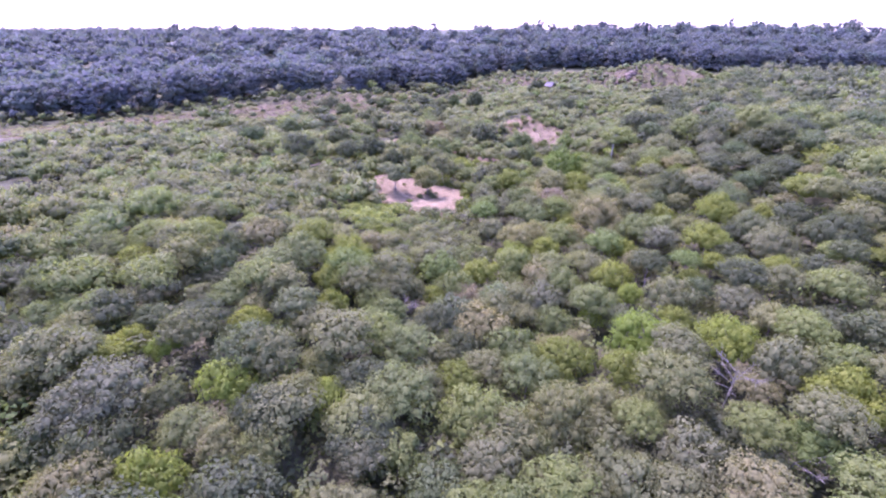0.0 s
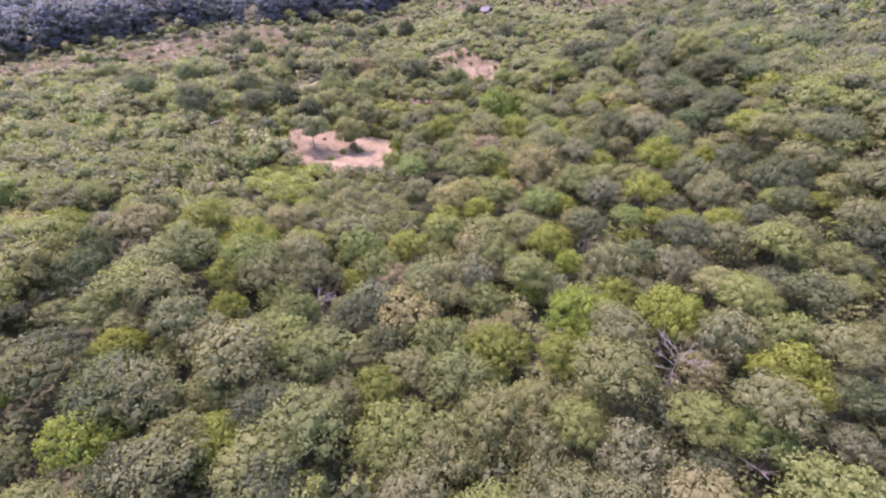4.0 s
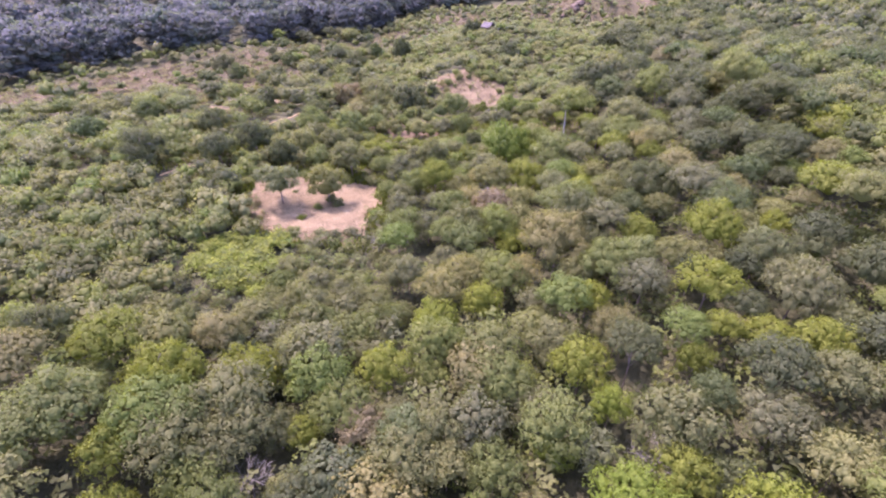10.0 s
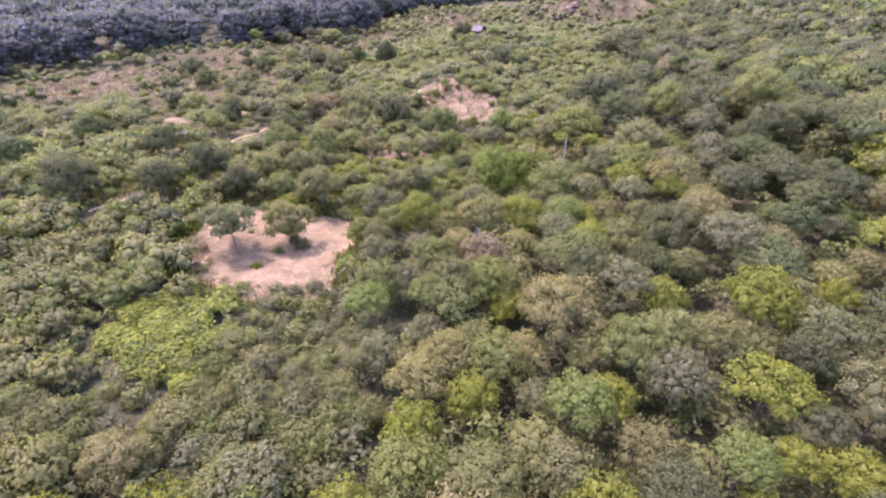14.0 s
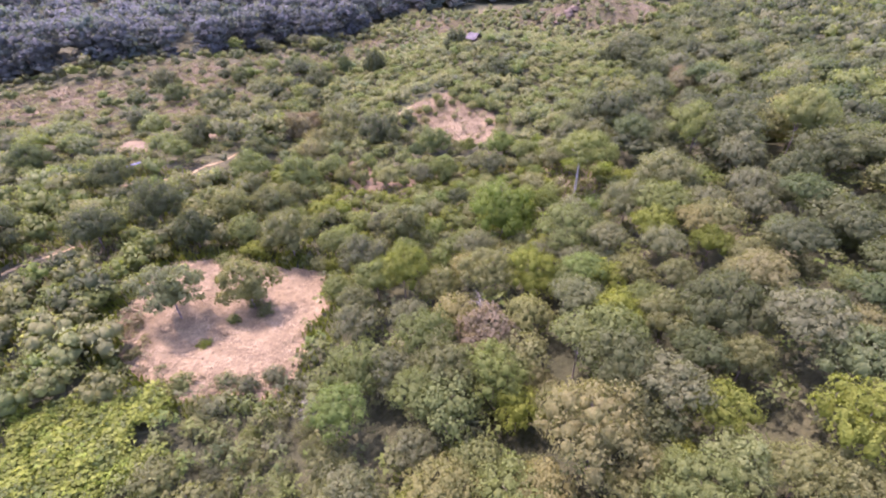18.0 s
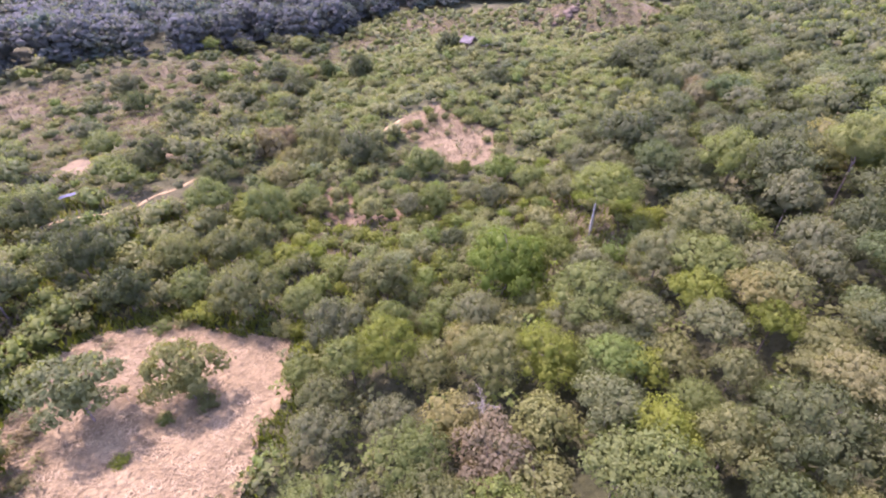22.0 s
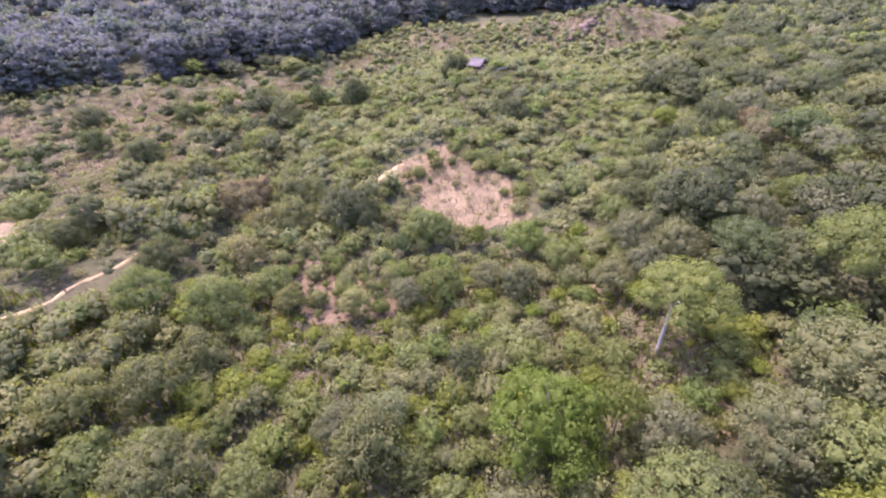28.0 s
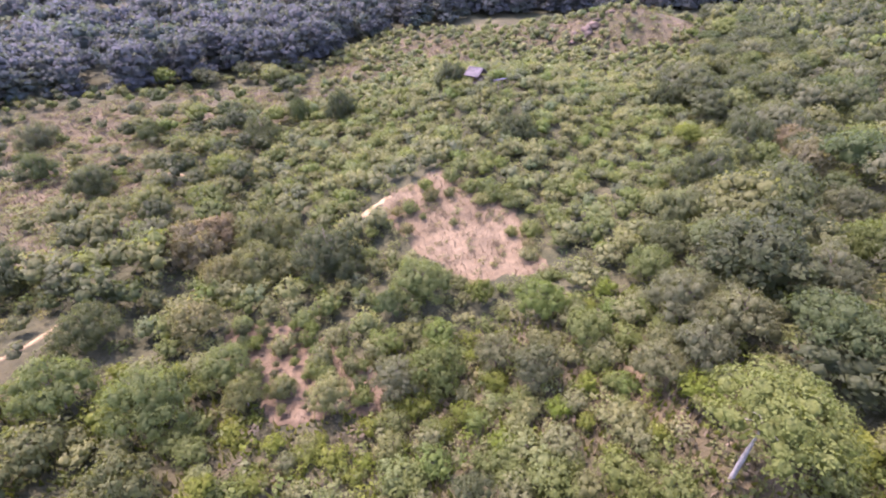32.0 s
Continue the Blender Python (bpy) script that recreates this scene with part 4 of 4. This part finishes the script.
def slab(sx, sy, sz, m=Matrix(), bevel=0.0, jitter=0.0, cuts=0, seed=1):
    """A board or panel round the origin."""
    bm = bmesh.new()
    bmesh.ops.create_cube(bm, size=1.0, matrix=Matrix.Diagonal((sx, sy, sz, 1)))
    if cuts:
        bmesh.ops.subdivide_edges(bm, edges=bm.edges[:], cuts=cuts, use_grid_fill=True)
    if bevel:
        bmesh.ops.bevel(bm, geom=bm.edges[:], offset=bevel, segments=1, affect="EDGES")
    r = random.Random(seed)
    for v in bm.verts:
        v.co += Vector((r.uniform(-1, 1), r.uniform(-1, 1), r.uniform(-1, 1))) * jitter
    bmesh.ops.transform(bm, matrix=m, verts=bm.verts)
    return bm


def pole(a, b, r0, r1, sides=7):
    bm = bmesh.new()
    v, f = tube([a, Vector(a).lerp(Vector(b), 0.5), b], [r0, (r0 + r1) / 2, r1], sides)
    vs = [bm.verts.new(p) for p in v]
    for q in f:
        bm.faces.new([vs[i] for i in q])
    bm.faces.new([vs[i] for i in range(sides)][::-1])
    bm.faces.new([vs[len(v) - sides + i] for i in range(sides)])
    return bm


def dead_tree(x, y, height, spread, seed, label, material=PALE_BARK):
    """A leafless tree: a stem and forking bare branches, each a part."""
    r = random.Random(seed)
    e = tagged(new("dead_tree"), label, "dead tree", "bare trees")
    e.matrix_basis = on(x, y, 0, r.uniform(0, 360))
    top = Vector((r.uniform(-0.1, 0.1) * height, r.uniform(-0.1, 0.1) * height, height * 0.75))
    part("trunk", pole((0, 0, -0.2), top, 0.1, 0.04), material, e)
    for i in range(9):
        a = i * 2.4 + r.uniform(-0.4, 0.4)
        s = top * r.uniform(0.55, 1.0)
        d = Vector((math.cos(a), math.sin(a), r.uniform(0.1, 0.7))) * spread
        v, f = [], []
        paths = [([s, s + d * 0.5 + Vector((0, 0, 0.1)), s + d], 0.034)]
        for k in range(9):
            o = s + d * r.uniform(0.3, 0.9)
            b = a + r.uniform(-1.2, 1.2)
            q = o + Vector((math.cos(b), math.sin(b), r.uniform(0, 0.8))) * spread * r.uniform(0.25, 0.6)
            paths.append(([o, o.lerp(q, 0.5) + Vector((0, 0, 0.05)), q], 0.017))
        for pts, w in paths:
            tv, tf = tube(pts, [w, w * 0.7, w * 0.35], 4)
            f += [tuple(n + len(v) for n in c) for c in tf]
            v += tv
        ob_mesh("branch", mesh_from("branch", v, f, [material], shade=True), e)


dead_tree(-4.7, 45.5, 4.6, 1.7, 1, "bare whitish dead tree with spread branches")
dead_tree(-10.5, 39.5, 4.4, 1.8, 2, "bleached bare tree standing in green scrub")
dead_tree(26.5, 31.7, 8.2, 2.2, 3, "grey leafless crown rising from dense canopy")
dead_tree(27.0, 24.3, 5.5, 2.0, 4, "dead tree with drooping pale branches")
dead_tree(21.5, 87.5, 6.6, 1.5, 5, "white bare branches above a brownish crown")
dead_tree(24.4, 43.0, 6.0, 1.8, 6, "reddish grey leafless twigs between tree crowns")
dead_tree(10.4, 148.1, 5.5, 2.0, 7, "grey leafless tree beside dense olive trees")
dead_tree(4.5, 78.0, 3.4, 1.2, 8, "thin pale dead stem at the edge of the plot")

# trees and bushes in the cleared plot
PLOT_TREES = random.Random(3)
tree(-10.2, 92.4, 3.5, 7.4, "grey", "sparse", PLOT_TREES, "tree", depth=1.1)
tree(-3.4, 94.8, 3.4, 7.2, "olive", "sparse", PLOT_TREES, "tree", depth=1.5)
for x, y, q, h, tone in ((-5.0, 92.4, 0.8, 1.3, "green"), (-2.0, 94.0, 1.1, 1.5, "olive"), (-3.2, 95.3, 1.0, 1.7, "olive"), (-7.0, 88.6, 0.8, 0.9, "lime"),
                         (-8.3, 103.2, 1.2, 1.3, "green"), (-6.6, 103.9, 0.9, 1.1, "olive"), (0.6, 83.6, 1.2, 1.6, "grey"), (-3.5, 83.0, 1.1, 1.4, "grey"),
                         (-12.8, 87.0, 0.9, 1.0, "gold"), (-14.0, 91.0, 1.0, 1.1, "rust"), (-7.4, 82.8, 1.3, 1.8, "olive"), (-1.5, 82.2, 1.2, 1.7, "grey")):
    tree(x, y, q, h, tone, "bush", PLOT_TREES, "shrub", depth=1.4)
tree(-8.4, 94.4, 0.55, 1.9, "green", "bush", PLOT_TREES, "shrub", pale=True, depth=0.9)

# young plants in rows on the reddish plot
for i in range(8):
    for j in range(9):
        x = 2.6 + j * 1.75 + PLOT_TREES.uniform(-0.35, 0.35)
        y = 138.2 - i * 1.8 - j * 0.45 + PLOT_TREES.uniform(-0.35, 0.35)
        if float(inside(x, y, ROWS_PLOT)) > -0.3:
            k = PLOT_TREES.uniform(0.35, 0.6) * (1.0 if PLOT_TREES.random() < 0.6 else 2.3)
            tree(x, y, k, 0.6 + k * 1.5, PLOT_TREES.choice("green green olive dark".split()), "bush", PLOT_TREES, "shrub", depth=1.6)
for x, y, q, h in ((4.0, 137.2, 1.2, 2.0), (8.5, 133.5, 1.4, 2.3), (12.5, 131.0, 1.5, 2.6), (15.5, 129.5, 1.1, 1.9), (10.5, 137.5, 1.4, 2.4), (13.8, 134.2, 1.5, 2.2), (6.2, 129.6, 1.2, 1.8)):
    tree(x, y, q, h, PLOT_TREES.choice("olive green pale".split()), "bush", PLOT_TREES, "shrub", depth=1.5)
for x, y, q, h in ((22.5, 153, 1.0, 2.2), (27.2, 157, 1.2, 2.4), (30.5, 155.5, 0.9, 1.7), (33.8, 156.5, 1.6, 2.2), (36.5, 154.0, 1.7, 2.2), (38.5, 152.2, 1.5, 2.0),
                   (29.8, 149.5, 0.7, 1.5), (37.0, 146.5, 1.0, 1.7), (38.6, 143.5, 1.1, 1.6), (23.5, 149.8, 1.0, 2.2), (33.5, 150.5, 0.5, 1.0), (26.0, 152.0, 0.6, 1.2)):
    tree(x, y, q, h, PLOT_TREES.choice("olive green gold".split()), "bush", PLOT_TREES, "shrub", depth=1.5)


def palm(x, y, height, reach, label):
    e = tagged(new("palm"), label, "palm")
    e.matrix_basis = on(x, y)
    part("trunk", pole((0, 0, -0.2), (0.1, 0.05, height), 0.16, 0.11, 8), BARK, e)
    r = random.Random(12)
    for i in range(11):
        a = i * 2.4
        up = r.uniform(0.35, 0.9)
        v, f = [], []
        for k in range(13):
            u = k / 12
            c = Vector((math.cos(a) * reach * u, math.sin(a) * reach * u, height + reach * (up * u - 1.15 * u * u)))
            w = (0.4 if k % 2 else 0.16) * math.sin(math.pi * min(1, u * 0.9 + 0.08)) + 0.02
            s = Vector((-math.sin(a), math.cos(a), 0)) * w
            drop = Vector((math.cos(a) * 0.12, math.sin(a) * 0.12, -0.4 * w))
            v += [c, c + s + drop, c - s + drop]
            if k:
                n = 3 * k
                f += [(n - 3, n, n + 1, n - 2), (n - 3, n - 1, n + 2, n)]
        ob_mesh("frond", mesh_from("frond", [tuple(p) for p in v], f, [LEAVES["green"]]), e)


palm(14.8, 81.1, 3.2, 1.9, "small dark green palm under a grey tree")


def hut(x, y, turn, label):
    """A field hut: posts, raised floor, plank walls and a steep weathered gable roof."""
    e = tagged(new("hut"), label, "hut")
    e.matrix_basis = on(x, y, 0, turn)
    for i in (-1.7, 0.0, 1.7):
        for j in (-1.3, 1.3):
            part("post", pole((i, j, -0.4), (i, j, 2.5), 0.09, 0.07), TIMBER, e)
    part("floor", slab(3.9, 3.0, 0.12, pose(0, 0, 0.7), 0.02), TIMBER, e)
    for i in range(9):
        part("wall_board", slab(0.4, 0.05, 1.3, pose(-1.6 + 0.4 * i, 1.38, 1.4), 0.01), TIMBER, e)
    for j in (-1, 1):
        part("gable", slab(0.06, 2.6, 1.2, pose(1.72 * j, 0, 1.4), 0.01), TIMBER, e)
    for side in (-1, 1):
        part("roof_slope", slab(4.2, 2.4, 0.16, pose(0, side * 1.0, 3.05, -side * 38, 0, 0), 0.04, 0.035, 3, 5 + side), THATCH, e, "grey weathered thatch")
    part("ridge_cap", slab(4.3, 0.45, 0.14, pose(0, 0, 3.82), 0.05, 0.02, 1), THATCH, e)
    part("ladder", slab(0.4, 0.9, 0.06, pose(-0.6, -1.8, 0.35, 40, 0, 0), 0.01), TIMBER, e)


hut(45.0, 199.5, -55, "small raised field hut with a weathered grey roof")


def shelter(x, y, turn, w, d, h, material, label, roof_label):
    """A low lean-to: four posts and one sloping sheet."""
    e = tagged(new("shelter"), label, "shelter")
    e.matrix_basis = on(x, y, 0, turn)
    for i in (-1, 1):
        for j in (-1, 1):
            part("post", pole((i * w * 0.42, j * d * 0.42, -0.4), (i * w * 0.42, j * d * 0.42, h - 0.15 * j), 0.06, 0.05), TIMBER, e)
    for k in range(4):
        part("roof_sheet", slab(w / 4 + 0.04, d, 0.03, pose(-w * 0.375 + k * w / 4, 0, h + 0.02 * (k % 2), -11, 0, 0), 0.0, 0.012, 2, k), material, e, roof_label)


shelter(48.5, 192.5, 20, 2.6, 2.0, 1.9, SHEET, "low shelter with a bright white tarp roof", "white tarp")
shelter(-27.9, 129.6, 35, 2.4, 2.0, 1.8, SHEET, "low shed with a bluish white sheet roof among shrubs", "bluish white sheet")


def boulder(x, y, size, seed):
    r = random.Random(seed)
    bm = bmesh.new()
    bmesh.ops.create_icosphere(bm, subdivisions=3, radius=1.0)
    for v in bm.verts:
        n = noise.noise(v.co * 1.3 + Vector((seed * 7.0, 0, 0))) * 0.45 + noise.noise(v.co * 3.5 + Vector((0, seed * 3.0, 0))) * 0.16
        v.co *= 1 + n
    bmesh.ops.transform(bm, matrix=Matrix.Diagonal((size, size * r.uniform(0.7, 1.2), size * r.uniform(0.5, 0.8), 1)), verts=bm.verts)
    me = bpy.data.meshes.new("boulder")
    bm.to_mesh(me)
    bm.free()
    me.materials.append(ROCK)
    me.polygons.foreach_set("use_smooth", [True] * len(me.polygons))
    o = tagged(new("boulder", me), "pale weathered boulder lying on the dry hillside", "boulder", "boulders on the hill")
    o.matrix_basis = on(x, y, size * 0.15, r.uniform(0, 360))


for i, (x, y, size) in enumerate([(102.5, 266.5, 2.6), (105.5, 268.5, 2.0), (100.0, 264.0, 1.5), (107.5, 271.0, 1.4), (96.0, 263.5, 1.2), (98.5, 268.0, 1.0), (122.0, 276.0, 1.5), (128.0, 279.0, 1.2), (114.0, 272.0, 1.1)]):
    boulder(x, y, size, i + 1)


# ---- straw, stubble and grass ----
def strewn(name, spots, build, material, label, category):
    """Many blades as one mesh; build gives four corners of a blade at a place."""
    v = np.array([build(*p) for p in spots]).reshape(-1, 3)
    tagged(new(name, mesh_from(name, v, np.arange(len(v)).reshape(-1, 4), [material])), label, category, kind="stuff")


STREW = random.Random(21)


def lying(x, y):
    a, ln = STREW.uniform(0, 6.28), STREW.uniform(0.15, 0.5)
    w, z = 0.035, float(ground_z(x, y)) + STREW.uniform(0.12, 0.3)
    c, s = math.cos(a) * ln, math.sin(a) * ln
    k = STREW.uniform(-0.12, 0.2)
    return (x - c, y - s, z), (x - s * w / ln, y + c * w / ln, z + 0.04), (x + c, y + s, z + k), (x + s * w / ln, y - c * w / ln, z + 0.04)


def upright(x, y, tall=0.5, w=0.05):
    a = STREW.uniform(0, 3.14)
    h, z = tall * STREW.uniform(0.6, 1.4), float(ground_z(x, y)) - 0.05
    c, s = math.cos(a) * w, math.sin(a) * w
    dx, dy = STREW.uniform(-0.4, 0.4) * h, STREW.uniform(-0.4, 0.4) * h
    return (x - c, y - s, z), (x + c, y + s, z), (x + dx + c * 0.3, y + dy + s * 0.3, z + h), (x + dx - c * 0.3, y + dy - s * 0.3, z + h)


def spots_in(corners, n, margin=0.0):
    c = np.array(corners)
    out = []
    for _ in range(n):
        x, y = STREW.uniform(c[:, 0].min() - 1, c[:, 0].max() + 1), STREW.uniform(c[:, 1].min() - 1, c[:, 1].max() + 1)
        if float(inside(x, y, corners)) > margin:
            out.append((x, y))
    return out


weeds = Joined()
for x, y in spots_in(FIELD, 320):
    # dry tufts, thicker towards the upper side of the field
    if STREW.random() < 0.35 + 0.03 * (y - 140):
        q = STREW.uniform(0.3, 0.85)
        weeds.add(STREW.choice(SHAPES["tuft"]), x, y, float(ground_z(x, y)) + 0.35 * q + 0.1, q, q * 1.1, STREW.choice("gold rust rust olive".split()), STREW.uniform(0, 6.28))
for x, y in spots_in(PLOT, 420):
    # brown weeds and stalks along the lower and outer rim of the plot
    if float(inside(x, y, PLOT)) < 2.6 and (y < 90 or x < -10):
        q = STREW.uniform(0.3, 0.75)
        weeds.add(STREW.choice(SHAPES["tuft"]), x, y, float(ground_z(x, y)) + 0.35 * q + 0.1, q, q * 1.1, STREW.choice("rust rust gold grey".split()), STREW.uniform(0, 6.28))
weeds.done("dry_weeds", "dry brown weeds and stalks on bare ground", "weeds")
for x, y, q, h, tone in ((36.2, 156.2, 2.0, 2.6, "olive"), (38.6, 153.5, 1.9, 2.4, "green"), (34.6, 153.2, 1.5, 2.0, "gold"), (39.6, 146.2, 1.7, 2.2, "green"),
                         (24.4, 153.6, 1.3, 2.2, "olive"), (27.6, 155.2, 1.4, 2.4, "gold"), (31.4, 159.4, 1.5, 2.2, "olive"), (37.8, 141.6, 1.4, 1.9, "pale")):
    tree(x, y, q, h, tone, "bush", PLOT_TREES, "shrub", depth=1.5)
strewn("straw", spots_in(PLOT, 13000), lying, STRAWBLADE, "dry cut straw strewn over the plot", "straw")
strewn("stubble", spots_in(FIELD, 2600), lambda x, y: upright(x, y, 0.6, 0.06), STRAWBLADE, "dry stubble stalks standing on the field", "stubble")
strewn("stubble", spots_in(ROWS_PLOT, 1400), lambda x, y: upright(x, y, 0.45, 0.06), DRYGRASS, "dry weeds between the young plants", "stubble")
grass = []
while len(grass) < 12000:
    x, y = STREW.uniform(-130, 130), STREW.uniform(88, 290)
    d = float(dryness(x, y))
    if d > 0.15 and STREW.random() < d and abs(x - 0.2 * y) < 20 + 0.8 * y and y < float(forest_edge(x)) and not open_ground(x, y, -0.5):
        grass.append((x, y))
strewn("dry_grass", grass, lambda x, y: upright(x, y, 0.6, 0.08 + 0.0003 * y), DRYGRASS, "tall dry straw-coloured grass on open slopes", "grass")
rim = []
for x, y in spots_in([(-20, 79), (-20, 108), (7, 108), (7, 79)], 9000):
    if -2.2 < float(inside(x, y, PLOT)) < 0.1:
        rim.append((x, y))
strewn("rim_grass", rim, lambda x, y: upright(x, y, 0.8, 0.12), STUFF["lime"], "green grass along the rim of the plot", "grass")
meadow = []
while len(meadow) < 12000:
    x, y = STREW.uniform(-34, 56), STREW.uniform(84, 136)
    if zone(x, y) in ("valley", "lea"):
        meadow.append((x, y))
strewn("meadow_grass", meadow[:7000], lambda x, y: upright(x, y, 0.7, 0.17), STUFF["lime"], "yellow-green grass and weeds in the hollow", "grass")
strewn("meadow_grass", meadow[7000:], lambda x, y: upright(x, y, 0.8, 0.17), STUFF["gold"], "half-dry brownish grass in the hollow", "grass")
